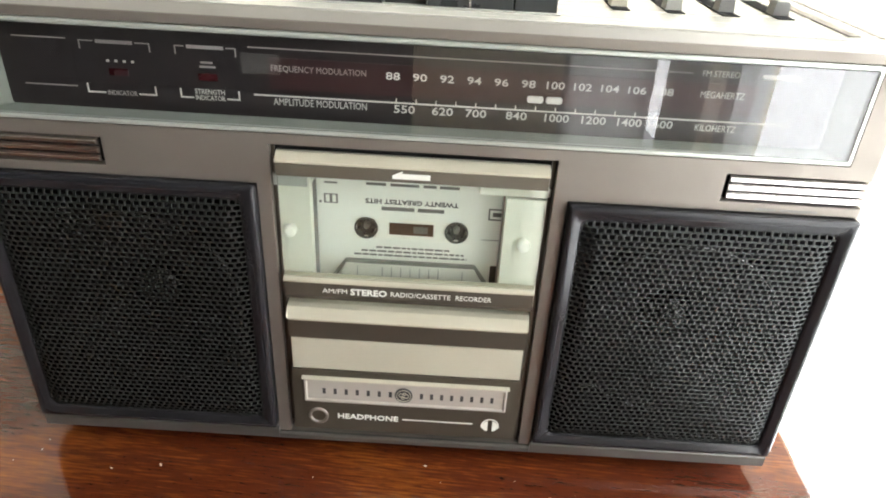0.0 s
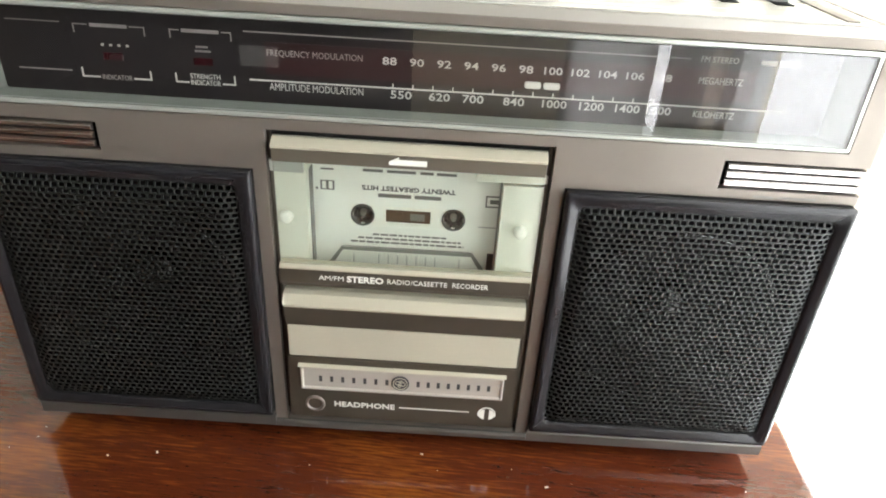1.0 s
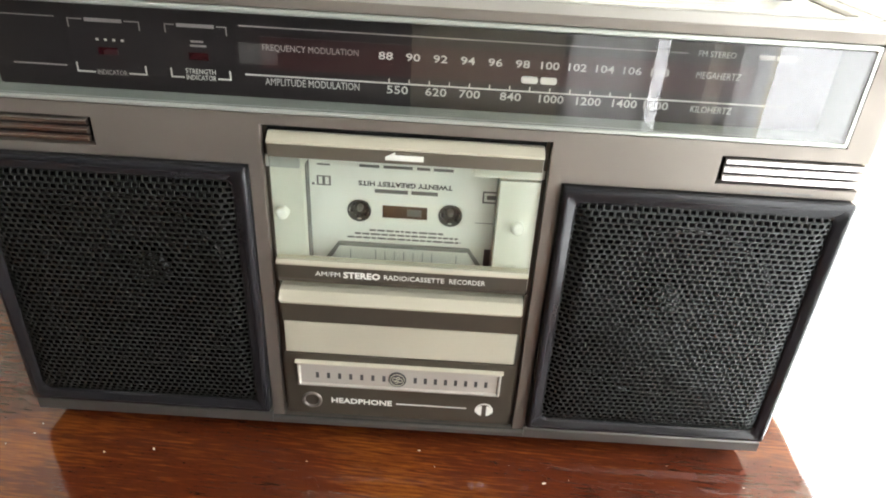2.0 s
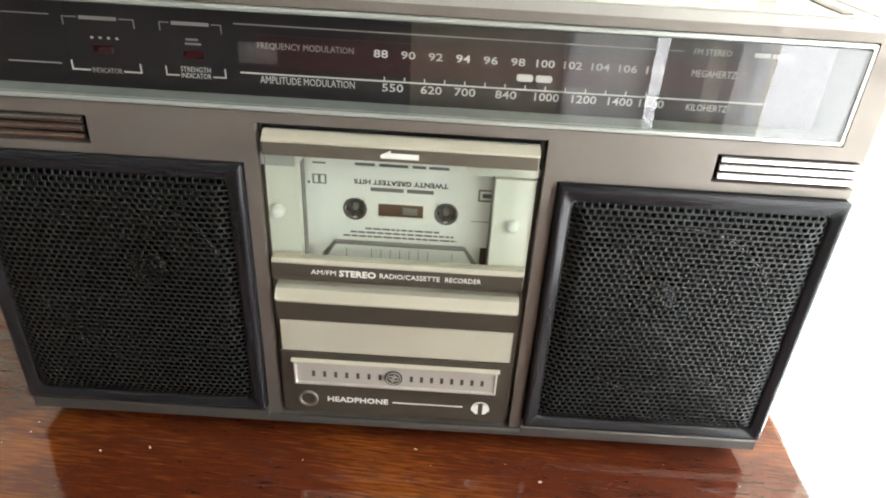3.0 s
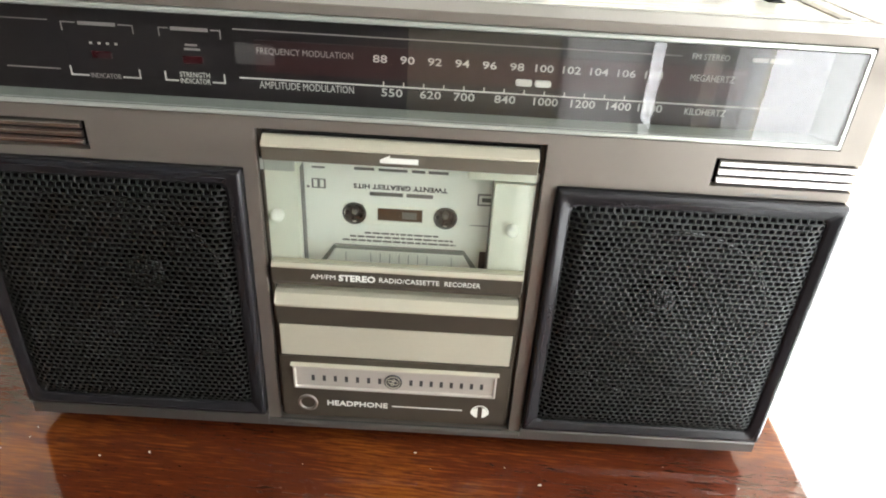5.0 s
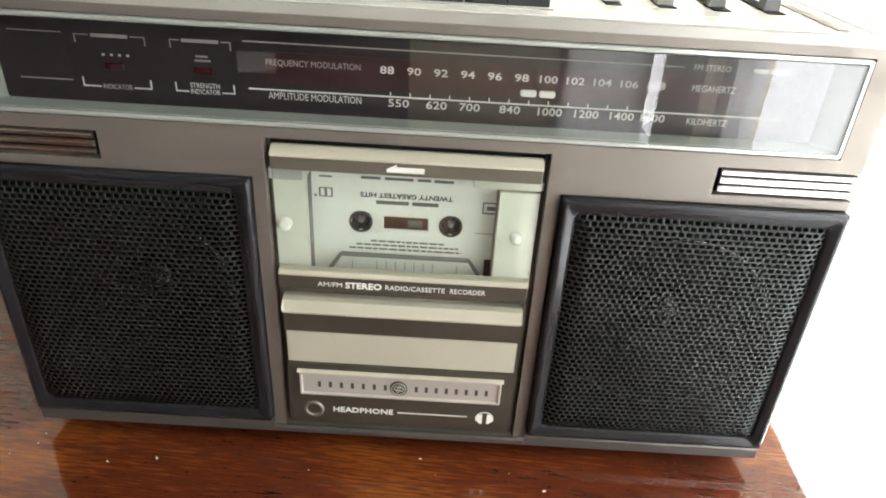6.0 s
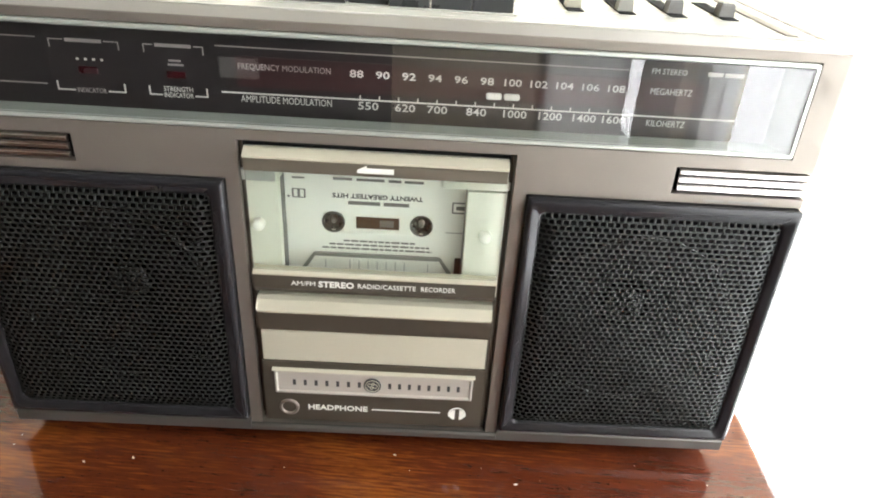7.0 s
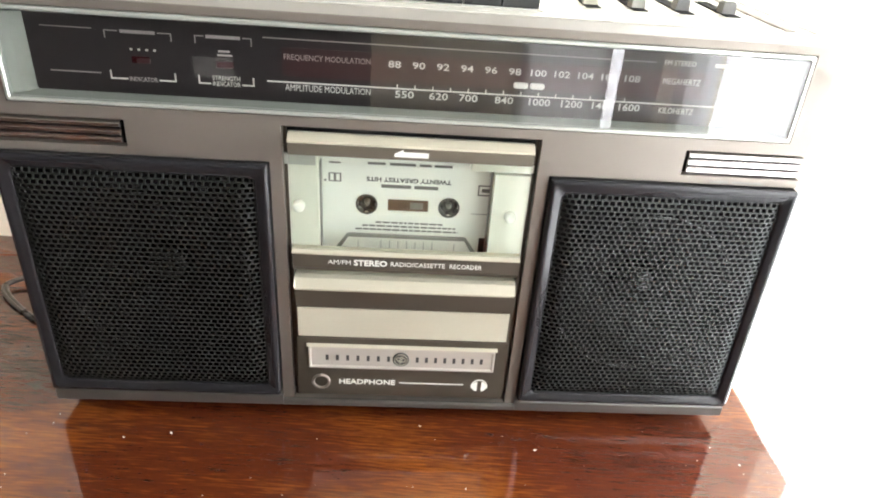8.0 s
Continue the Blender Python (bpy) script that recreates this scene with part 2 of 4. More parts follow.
def plate(xs, zs, open_cells, y0, y1, bevel=0.0006):
    """An upright plate cut by the lines xs and zs, with the cells left out for which open_cells(x, z) is true."""
    bm = bmesh.new()
    vs = {}

    def v(x, y, z):
        if (x, y, z) not in vs:
            vs[(x, y, z)] = bm.verts.new((x, y, z))
        return vs[(x, y, z)]
    nx, nz = len(xs) - 1, len(zs) - 1
    full = {(i, j) for i in range(nx) for j in range(nz) if not open_cells((xs[i] + xs[i + 1]) / 2, (zs[j] + zs[j + 1]) / 2)}
    for i, j in full:
        a, b, c, d = xs[i], xs[i + 1], zs[j], zs[j + 1]
        bm.faces.new((v(a, y0, c), v(b, y0, c), v(b, y0, d), v(a, y0, d)))
        bm.faces.new((v(a, y1, c), v(a, y1, d), v(b, y1, d), v(b, y1, c)))
        for di, dj, p, q in ((-1, 0, (a, c), (a, d)), (1, 0, (b, c), (b, d)), (0, -1, (a, c), (b, c)), (0, 1, (a, d), (b, d))):
            if (i + di, j + dj) not in full:
                bm.faces.new((v(p[0], y0, p[1]), v(q[0], y0, q[1]), v(q[0], y1, q[1]), v(p[0], y1, p[1])))
    bmesh.ops.recalc_face_normals(bm, faces=bm.faces)
    bmesh.ops.dissolve_limit(bm, angle_limit=0.01, verts=bm.verts, edges=bm.edges)
    if bevel:
        es = [e for e in bm.edges if len(e.link_faces) == 2 and e.calc_face_angle(0) > 1 and all(abs(w.co.y - y0) < 1e-6 for w in e.verts)]
        bmesh.ops.bevel(bm, geom=es, offset=bevel, segments=2, affect="EDGES", profile=0.6)
    return bm


def lettering(name, words, x0, x1, z, height, y, material, parent, upside=False, bold=0.0, depth=0.00015):
    """Words in the built-in font, fitted to a width and height on an upright face that looks along -y."""
    cu = bpy.data.curves.new(name, "FONT")
    cu.body, cu.size, cu.resolution_u, cu.offset = words, 1.0, 2, bold
    cu.extrude = 0.02
    tmp = bpy.data.objects.new("tmp", cu)
    scene.collection.objects.link(tmp)
    bpy.context.view_layer.update()
    me = bpy.data.meshes.new_from_object(tmp.evaluated_get(bpy.context.evaluated_depsgraph_get()))
    bpy.data.objects.remove(tmp)
    co = np.array([v.co for v in me.vertices])
    lo, hi = co.min(0), co.max(0)
    s = -1 if upside else 1
    for v in me.vertices:
        u = (v.co.x - lo[0]) / (hi[0] - lo[0]) - 0.5
        w = (v.co.y - lo[1]) / (hi[1] - lo[1]) - 0.5
        d = (v.co.z - lo[2]) / max(1e-6, hi[2] - lo[2])
        v.co = ((x0 + x1) / 2 + s * u * (x1 - x0), y - d * depth, z + s * w * height)
    me.materials.clear()
    me.materials.append(material)
    ob = new(name, me)
    ob.parent = parent
    return ob


def tube(bm, pts, r, n=8, flat=1.0):
    """A tube through points (Catmull-Rom)."""
    ps = [Vector(p) for p in pts]
    path = []
    for i in range(len(ps) - 1):
        a, b, c, d = ps[max(i - 1, 0)], ps[i], ps[i + 1], ps[min(i + 2, len(ps) - 1)]
        for k in range(8):
            t = k / 8
            path.append(0.5 * ((2 * b) + (c - a) * t + (2 * a - 5 * b + 4 * c - d) * t * t + (3 * b - a - 3 * c + d) * t ** 3))
    path.append(ps[-1])
    rows = []
    for i, p in enumerate(path):
        tan = (path[min(i + 1, len(path) - 1)] - path[max(i - 1, 0)]).normalized()
        side = tan.cross(Vector((0, 0, 1))).normalized()
        up = side.cross(tan)
        rows.append([bm.verts.new(p + side * (r * math.cos(2 * math.pi * k / n)) + up * (r * flat * math.sin(2 * math.pi * k / n))) for k in range(n)])
    for a, b in zip(rows, rows[1:]):
        for k in range(n):
            bm.faces.new((a[k], a[(k + 1) % n], b[(k + 1) % n], b[k]))
    bm.faces.new(rows[0])
    bm.faces.new(rows[-1])
    return bm


# ---- the room (the table's top is z = 0) ----
FL, CE = -0.75, 1.75
XW, XE, YS, YN = -2.4, 0.46, -2.0, 0.62
HX0, HX1, HZ1 = -2.00, -0.15, 1.30     # the open doorway in the south wall, wide, to an added dark hall
DY0, DY1, DZ1 = -0.62, 0.62, 1.30      # the glazed door's opening in the east wall, beside the table
WY0, WY1, WZ0, WZ1 = -1.85, -0.85, -0.60, 1.30    # the curtained window's opening in the same wall
tagged(part("floor", blocks((XW - 0.12, XE + 0.12, YS - 0.12, YN + 0.12, FL - 0.1, FL)), FLOORMAT), "brown wooden floor boards", "floor", kind="structure")
tagged(part("ceiling", blocks((XW - 0.12, XE + 0.12, YS - 0.12, YN + 0.12, CE, CE + 0.1)), CEIL), "plain painted ceiling", "ceiling", kind="structure")
tagged(part("wall_north", blocks((XW - 0.12, XE + 0.12, YN, YN + 0.12, FL, CE)), WALL), "bright white painted wall behind the table", "wall", kind="structure")
tagged(part("wall_south", plate([XW - 0.12, HX0, HX1, XE + 0.12], [FL, HZ1, CE], lambda x, z: HX0 < x < HX1 and z < HZ1, YS - 0.12, YS, 0), SOUTHWALL), "off-white painted wall with an open doorway", "wall", kind="structure")
# unseen hall, added to keep the dial's and bezels' reflections dark
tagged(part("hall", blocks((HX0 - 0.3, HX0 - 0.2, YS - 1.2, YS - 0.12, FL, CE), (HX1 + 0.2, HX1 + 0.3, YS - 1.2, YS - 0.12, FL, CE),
                           (HX0 - 0.3, HX1 + 0.3, YS - 1.3, YS - 0.12, FL - 0.1, FL), (HX0 - 0.3, HX1 + 0.3, YS - 1.3, YS - 0.12, CE, CE + 0.1)), HALLMAT), "added unseen hall behind the open doorway, its darkness painted in", "hall", kind="structure")
LX0, LX1, LZ0, LZ1 = -1.24, -1.00, -0.66, -0.53     # an added low pane in the hall's far wall, for a bright patch in the dial
tagged(part("wall_hall", plate([HX0 - 0.3, LX0, LX1, HX1 + 0.3], [FL, LZ0, LZ1, CE], lambda x, z: LX0 < x < LX1 and LZ0 < z < LZ1, YS - 1.3, YS - 1.2, 0), HALLMAT), "added unseen hall wall, its darkness painted in, with a small low pane", "wall", kind="structure")
low = thing("reflected_patch", ((LX0 + LX1) / 2, YS - 1.25, LZ0), "added low bright pane, mirrored as a pale patch in the dial", "window", kind="structure")
part("patch_pane", blocks((-0.119, 0.119, -0.004, 0.004, 0.001, LZ1 - LZ0 - 0.001)), SHEER, low)
# added glow behind the pane, only to make the patch bright
tagged(part("backdrop", blocks((HX0, HX1, YS - 2.05, YS - 2.0, -1.6, 1.0)), OUTSIDE), "added glowing sheet that lights the low pane", "sky", kind="structure")
# out of view; its dark colour holds down light on the radio's left
tagged(part("wall_west", blocks((XW - 0.12, XW, YS, YN, FL, CE)), ROOMWALL), "unseen wall, painted dark to cut the fill light", "wall", kind="structure")
QUARTER = pose(XE, 0, 0, 0, 0, 90)     # turns an upright plate into the east wall's plane


def opening(y, z):
    return (DY0 < y < DY1 and FL + 0.02 < z < DZ1) or (WY0 < y < WY1 and WZ0 < z < WZ1)


we = part("wall_east", plate([YS, WY0, WY1, DY0, YN], [FL, FL + 0.02, WZ0, DZ1, CE], opening, -0.12, 0, 0), WALL)
we.matrix_world = QUARTER
tagged(we, "plain white painted wall with a glazed door and a window", "wall", kind="structure")
hw, hh = (DY1 - DY0) / 2, DZ1 - FL - 0.02
door = thing("door_1", (0, 0, 0), "white framed glazed door letting in daylight", "door", kind="structure")
door.matrix_world = pose(XE + 0.06, (DY0 + DY1) / 2, FL + 0.02, 0, 0, 90)
part("door_frame", plate([-hw, -hw + 0.05, hw], [0, 0.06, hh - 0.06, hh],
                         lambda x, z: 0.06 < z < hh - 0.06 and x > -hw + 0.05, -0.03, 0.03, 0.004), WHITE_FRAME, door)
part("pane", blocks((-hw + 0.05, hw + 0.03, -0.004, 0.004, 0.06, hh - 0.06)), PANE, door).visible_shadow = False
win = thing("window_1", (0, 0, 0), "white framed window behind a sheer curtain", "window", kind="structure")
win.matrix_world = pose(XE + 0.06, (WY0 + WY1) / 2, WZ0, 0, 0, 90)
ww, wh = (WY1 - WY0) / 2, WZ1 - WZ0
part("window_frame", plate([-ww, -ww + 0.03, ww - 0.03, ww], [0, 0.03, wh - 0.03, wh], lambda x, z: abs(x) < ww - 0.03 and 0.03 < z < wh - 0.03, -0.03, 0.03, 0.004), WHITE_FRAME, win)
part("window_sill", blocks((-ww - 0.02, ww + 0.02, 0.055, 0.10, -0.025, -0.001), bevel=0.004), WHITE_FRAME, win)
part("pane", blocks((-ww + 0.03, ww - 0.03, -0.003, 0.003, 0.03, wh - 0.03)), PANE, win).visible_shadow = False
rows = []
for z in (FL + 0.03, -0.45, -0.28, -0.14, -0.05, 0.05, 0.3, 0.8, 1.38):
    end = WY1 + 0.055 - max(0.0, min(0.060, (0.05 - z) * 0.3))     # the hem is drawn back a little
    ys = [WY0 - 0.04 + (end - WY0 + 0.04) * k / 110 for k in range(111)]
    rows.append([(XE - 0.03 + 0.010 * math.sin(2 * math.pi * y / 0.11) + 0.004 * math.sin(17 * y + 2 * z), y, z) for y in ys])
curtain = thing("curtain", (0, 0, 0), "sheer white curtain hanging in soft folds before the window", "curtain")
part("cloth", loft(rows, closed=False), SHEER, curtain, "", True)
bm = bmesh.new()
tube(bm, [(XE - 0.03, WY0 - 0.07, 1.39), (XE - 0.03, (WY0 + WY1) / 2, 1.39), (XE - 0.03, WY1 + 0.07, 1.39)], 0.009)
part("rod", bm, WHITE_FRAME, curtain, "", True)
tagged(part("pavement", blocks((XE + 0.13, XE + 1.24, -6.5, 3.5, -1.45, -1.35)), PAVING), "pale concrete paving outside the door", "paving", kind="structure")
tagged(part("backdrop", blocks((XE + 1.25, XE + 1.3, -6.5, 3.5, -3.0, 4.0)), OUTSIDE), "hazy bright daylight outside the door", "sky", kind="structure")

# ---- the table ----
table = thing("table", (0.2235, 0.306, 0), "glossy reddish-brown mahogany tabletop with a little dust", "table")
table.rotation_euler = (0, 0, radians(-3.4))
bm = bmesh.new()
block(bm, -1.35, 0, -0.52, 0.130, -0.024, 0, bevel=0.003, seg=3)
part("tabletop", bm, WOOD, table)
part("apron", blocks((-1.28, -0.06, -0.46, -0.44, -0.11, -0.024), (-1.28, -0.06, 0.10, 0.12, -0.11, -0.024),
                     (-1.28, -1.26, -0.44, 0.10, -0.11, -0.024), (-0.08, -0.06, -0.44, 0.10, -0.11, -0.024)), WOOD, table)
for lx in (-1.27, -0.12):
    for ly in (-0.45, 0.06):
        part("leg", blocks((lx, lx + 0.05, ly, ly + 0.05, FL, -0.026), bevel=0.004), WOOD, table)

# ---- the radio cassette recorder ----
RX, RY = 0.001, 0.26
radio = thing("boombox", (RX, RY, 0), "pewter and black stereo radio cassette recorder standing on the table", "radio")
HALF = 0.192
BAYX, BAYZ0, BAYZ1 = 0.0608, 0.0135, 0.1735
SPX0, SPZ0, SPZ1 = 0.0672, 0.0172, 0.1555
RIBX, RIBZ0, RIBZ1 = 0.1315, 0.1600, 0.1722
WINX, WINZ0, WINZ1 = 0.1805, 0.1785, 0.2195
TOPZ = 0.2236


def cut(x, z):
    a = abs(x)
    return (a < BAYX and BAYZ0 < z < BAYZ1) or (a > SPX0 and SPZ0 < z < SPZ1) or (a > RIBX and RIBZ0 < z < RIBZ1) or (a < WINX and WINZ0 < z < WINZ1)


half_x = [BAYX, SPX0, RIBX, WINX, HALF]
part("fascia", plate([-x for x in half_x[::-1]] + half_x, sorted([0.0088, BAYZ0, SPZ0, SPZ1, RIBZ0, RIBZ1, BAYZ1, WINZ0, WINZ1, TOPZ]),
                     cut, 0.0, 0.012, 0.0005), PEWTER, radio, "pewter-grey metallic painted fascia")
for a, b, t in ((-HALF, -SPX0 + 0.0004, 0.0164), (-SPX0 + 0.0005, SPX0 - 0.0005, 0.0134), (SPX0 - 0.0004, HALF, 0.0164)):
    part("base_strip", prism_x(a, b, [(0.0004, 0.0090), (-0.0012, 0.0090), (-0.0018, 0.0096), (-0.0018, t - 0.0012), (-0.0010, t), (0.0004, t)]), BASEMAT, radio, "bright edged grey base strip")
# cabinet: back, sides, bottom and lining behind the fascia
part("cabinet", blocks((-HALF, -HALF + 0.003, 0.0125, 0.115, 0.009, 0.222), (HALF - 0.003, HALF, 0.0125, 0.115, 0.009, 0.222),
                       (-HALF + 0.003, HALF - 0.003, 0.112, 0.115, 0.009, 0.222), (-HALF + 0.003, HALF - 0.003, 0.0125, 0.112, 0.009, 0.012)), BLACK, radio)
part("lining", blocks((-0.064, 0.064, 0.031, 0.033, 0.012, 0.176), (-0.0635, -BAYX, 0.0125, 0.031, 0.0125, 0.1755),
                      (BAYX, 0.0635, 0.0125, 0.031, 0.0125, 0.1755), (-BAYX, BAYX, 0.0125, 0.031, BAYZ1, 0.1755)), BLACK, radio)
for sx in (-1, 1):
    for fy in (0.034, 0.095):
        part("foot", loft([[(sx * 0.165 + 0.008 * math.cos(k * math.pi / 8), fy + 0.008 * math.sin(k * math.pi / 8), z) for k in range(16)] for z in (0, 0.0095)],
                          cap_last=True, cap_first=True), BLACK, radio)

# top deck, slightly rising to the back
SL = 0.0525
DH = 0.0284 - 0.0236 + TOPZ - 0.0002


def deck_z(y):
    return DH + SL * (y - 0.003)


part("deck_chamfer", loft([[(x, 0.0006, TOPZ + 0.0001), (x, 0.0034, TOPZ + h), (x, 0.0050, TOPZ + h), (x, 0.0050, TOPZ - 0.002), (x, 0.0006, TOPZ - 0.002)]
                           for x, h in ((-0.1905, 0.0003), (-0.1850, 0.0040), (0.1850, 0.0040), (0.1905, 0.0003))], cap_last=True, cap_first=True), CHAMFER, radio)
deck = part("top_deck", prism_x(-0.1785, 0.1785, [(0.0030, DH), (0.115, deck_z(0.115)), (0.115, 0.2205), (0.0052, 0.2205), (0.0052, DH - 0.0008), (0.0030, DH - 0.0008)], 0.0003), DECKMAT, radio, "satin silver top deck")
for sx in (-1, 1):
    bm = bmesh.new()
    rows = []
    for y in (0.0036, 0.115):
        z = deck_z(y)
        rows.append([bm.verts.new((sx * x, y, zz)) for x, zz in ((0.1787, z + 0.0001), (0.1845, z - 0.0010), (0.1905, z - 0.0045), (0.1905, 0.2205), (0.1787, 0.2205))])
    for i in range(5):
        j = (i + 1) % 5
        bm.faces.new((rows[0][i], rows[0][j], rows[1][j], rows[1][i]))
    bm.faces.new(rows[0])
    bm.faces.new(rows[1][::-1])
    part("deck_edge", bm, EDGEMAT, radio)

# tape keys
KX0, KW = -0.0500, 0.0175
for k in range(6):
    a = KX0 + k * KW
    low = 0.0045 if k == 2 else 0.0
    bm = bmesh.new()
    z0 = deck_z(0.018) + 0.0004
    pr = [(0.0175 + low, z0), (0.0165 + low, z0 + 0.0085 - low), (0.0185 + low, z0 + 0.0105 - low), (0.036, z0 + 0.0125 - low), (0.036, z0 - 0.002), (0.0175 + low, z0 - 0.002)]
    part("tape_key", prism_x(a + 0.0004, a + KW - 0.0004, pr, 0.0004), KEYMAT, radio)
part("key_sill", blocks((KX0 - 0.001, KX0 + 6 * KW + 0.001, 0.0135, 0.0172, deck_z(0.015) - 0.003, deck_z(0.015) + 0.0006), bevel=0.0003), DECKMAT, radio)

# slide levers in their slots
for k in range(4):
    x = 0.0850 + k * 0.0231 - RX
    z = deck_z(0.045)
    part("lever_slot", prism_x(x - 0.0036, x + 0.0036, [(0.0335, deck_z(0.0335) - 0.001), (0.0335, deck_z(0.0335) + 0.0004), (0.076, deck_z(0.076) + 0.0004), (0.076, deck_z(0.076) - 0.001)]), CAVITY, radio)
    y0 = (0.0400, 0.0385, 0.0405, 0.0395)[k]
    zz = deck_z(y0) + 0.0005
    rows = []
    for h, g in ((0.0, 0.0), (0.0046, 0.0006), (0.0056, 0.0016)):
        rows.append([(x - 0.0034 + g * 0.6, y0 + g * 0.3, zz + h), (x + 0.0034 - g * 0.6, y0 + g * 0.3, zz + h), (x + 0.0034 - g * 0.6, y0 + 0.0075 - g, zz + h), (x - 0.0034 + g * 0.6, y0 + 0.0075 - g, zz + h)])
    part("slide_lever", loft(rows, cap_last=True, cap_first=True), (SATIN, LEVERPALE, KNOBGREY, KNOBGREY)[k], radio, ("silver slide lever", "pale grey slide lever", "", "")[k])
# flat strip in a darker colour, for the shade of a groove's slope
part("groove_shade", prism_x(0.1655, 0.1702, [(0.0060, deck_z(0.006) - 0.001), (0.0060, deck_z(0.006) + 0.0004), (0.1149, deck_z(0.1149) + 0.0004), (0.1149, deck_z(0.1149) - 0.001)]), EDGEMAT, radio, "grey strip, darkened for a groove's shaded slope, beside the deck's edge")

# ribbed trims at both upper corners
for sx in (-1, 1):
    a, b = sorted((sx * RIBX, sx * HALF))
    part("rib_recess", blocks((a, b, 0.0045, 0.010, RIBZ0 - 0.001, RIBZ1 + 0.001)), CAVITY, radio)
    for k in range(3):
        z = RIBZ0 + 0.0010 + k * 0.00375
        aa, bb = sorted((sx * (RIBX + 0.0018), sx * (HALF + 0.0004)))
        part("rib", prism_x(aa, bb, [(0.0044, z), (0.0008, z), (-0.0006, z + 0.0008), (-0.0006, z + 0.0021), (0.0008, z + 0.0030), (0.0044, z + 0.0030)], 0.0002), RIBMAT, radio, "ridged shiny metal trim bar")
part("small_print", blocks((0.147, 0.156, -0.00012, 0, 0.1568, 0.1577), (0.158, 0.174, -0.00012, 0, 0.1568, 0.1577)), GREYINK, radio)

# dial window: bright frame, recessed scale, clear cover
part("dial_frame", loft([[(x, y, z) for x, z in rounded_loop(-WINX + 0.0003 + i, WINX - 0.0003 - i, WINZ0 + 0.0003 + k, WINZ1 - 0.0003 - k, 0.0011)]
                         for i, k, y in ((0, 0, 0.0122), (0, 0, -0.0004), (0.0005, 0.0005, -0.0009), (0.0016, 0.0014, -0.0009), (0.0020, 0.0018, -0.0004), (0.0026, 0.0024, 0.0016))]),
     CHROME, radio, "bright silver dial frame")
part("dial_liner", loft([[(x, y, z) for x, z in rounded_loop(-WINX + 0.0003 + i, WINX - 0.0003 - i, WINZ0 + 0.0003 + k, WINZ1 - 0.0003 - k, 0.0011)]
                         for i, k, y in ((0.0026, 0.0024, 0.0016), (0.0090, 0.0032, 0.0104))]), LINER, radio, "pale green-grey sloping liner round the dial")
for x in (-0.0465, 0.0395):
    part("frame_clip", blocks((x - 0.0022, x + 0.0022, -0.0013, -0.0008, 0.1794, 0.1806), bevel=0.0002), CHROME, radio)
dial = part("dial_plate", blocks((-0.1785, 0.1785, 0.0104, 0.0118, 0.1800, 0.2180)), DIAL, radio, "black printed tuning dial")
part("dial_cover", blocks((-0.1782, 0.1782, -0.0005, 0.0008, 0.1809, 0.2171)), COVER, radio, "clear dial cover").visible_shadow = False
part("dial_band", blocks((-0.0600, 0.1400, 0.01025, 0.0104, 0.1935, 0.2062)), BAND, dial)
dial.location = (-0.0008, 0, 0.0008)
DY = 0.01022
lettering("dial_print", "FREQUENCY MODULATION", -0.0590, -0.0200, 0.2018, 0.0030, DY, DIMINK, dial)
lettering("dial_print", "AMPLITUDE MODULATION", -0.0590, -0.0198, 0.1882, 0.0030, 0.0104, DIALINK, dial)
for i, w in enumerate(range(88, 110, 2)):
    c = -0.0090 + i * 0.01113
    hwid = 0.0029 if w < 100 else 0.0037
    lettering("dial_number", str(w), c - hwid, c + hwid, 0.2016, 0.0031, DY, DIALINK, dial, bold=0.01)
for w, c in zip((550, 620, 700, 840, 1000, 1200, 1400, 1600), (-0.004, 0.012, 0.026, 0.043, 0.060, 0.0755, 0.0905, 0.1035)):
    hwid = 0.0044 if w < 1000 else 0.0051
    lettering("dial_number", str(w), c - hwid, c + hwid, 0.1880, 0.0034, 0.0104, DIALINK, dial, bold=0.01)
lettering("dial_print", "FM STEREO", 0.1160, 0.1310, 0.2100, 0.0024, 0.0104, DIALINK, dial)
part("print_bar", blocks((0.1400, 0.1465, 0.0102, 0.0104, 0.2090, 0.2108), (0.1472, 0.1555, 0.0102, 0.0104, 0.2090, 0.2108)), DIALINK, dial)
lettering("dial_print", "MEGAHERTZ", 0.1170, 0.1350, 0.2016, 0.0028, DY, DIALINK, dial)
lettering("dial_print", "KILOHERTZ", 0.1180, 0.1350, 0.1876, 0.0028, 0.0104, DIALINK, dial)
part("scale_line", blocks((-0.068, 0.112, 0.0102, 0.0104, 0.2096, 0.2101)), DIMINK, dial)
part("scale_line", blocks((-0.067, 0.1565, 0.0102, 0.0104, 0.1903, 0.1909)), INK, dial)
bm = bmesh.new()
for i in range(14):
    x = -0.0075 + i * 0.0083
    block(bm, x - 0.00025, x + 0.00025, 0.0102, 0.0104, 0.1909, 0.1925)
part("scale_ticks", bm, INK, dial)
part("scale_line", blocks((-0.164, -0.142, 0.0102, 0.0104, 0.2090, 0.2094)), DIMINK, dial)
part("scale_line", blocks((-0.163, -0.141, 0.0102, 0.0104, 0.1897, 0.1902)), DIMINK, dial)
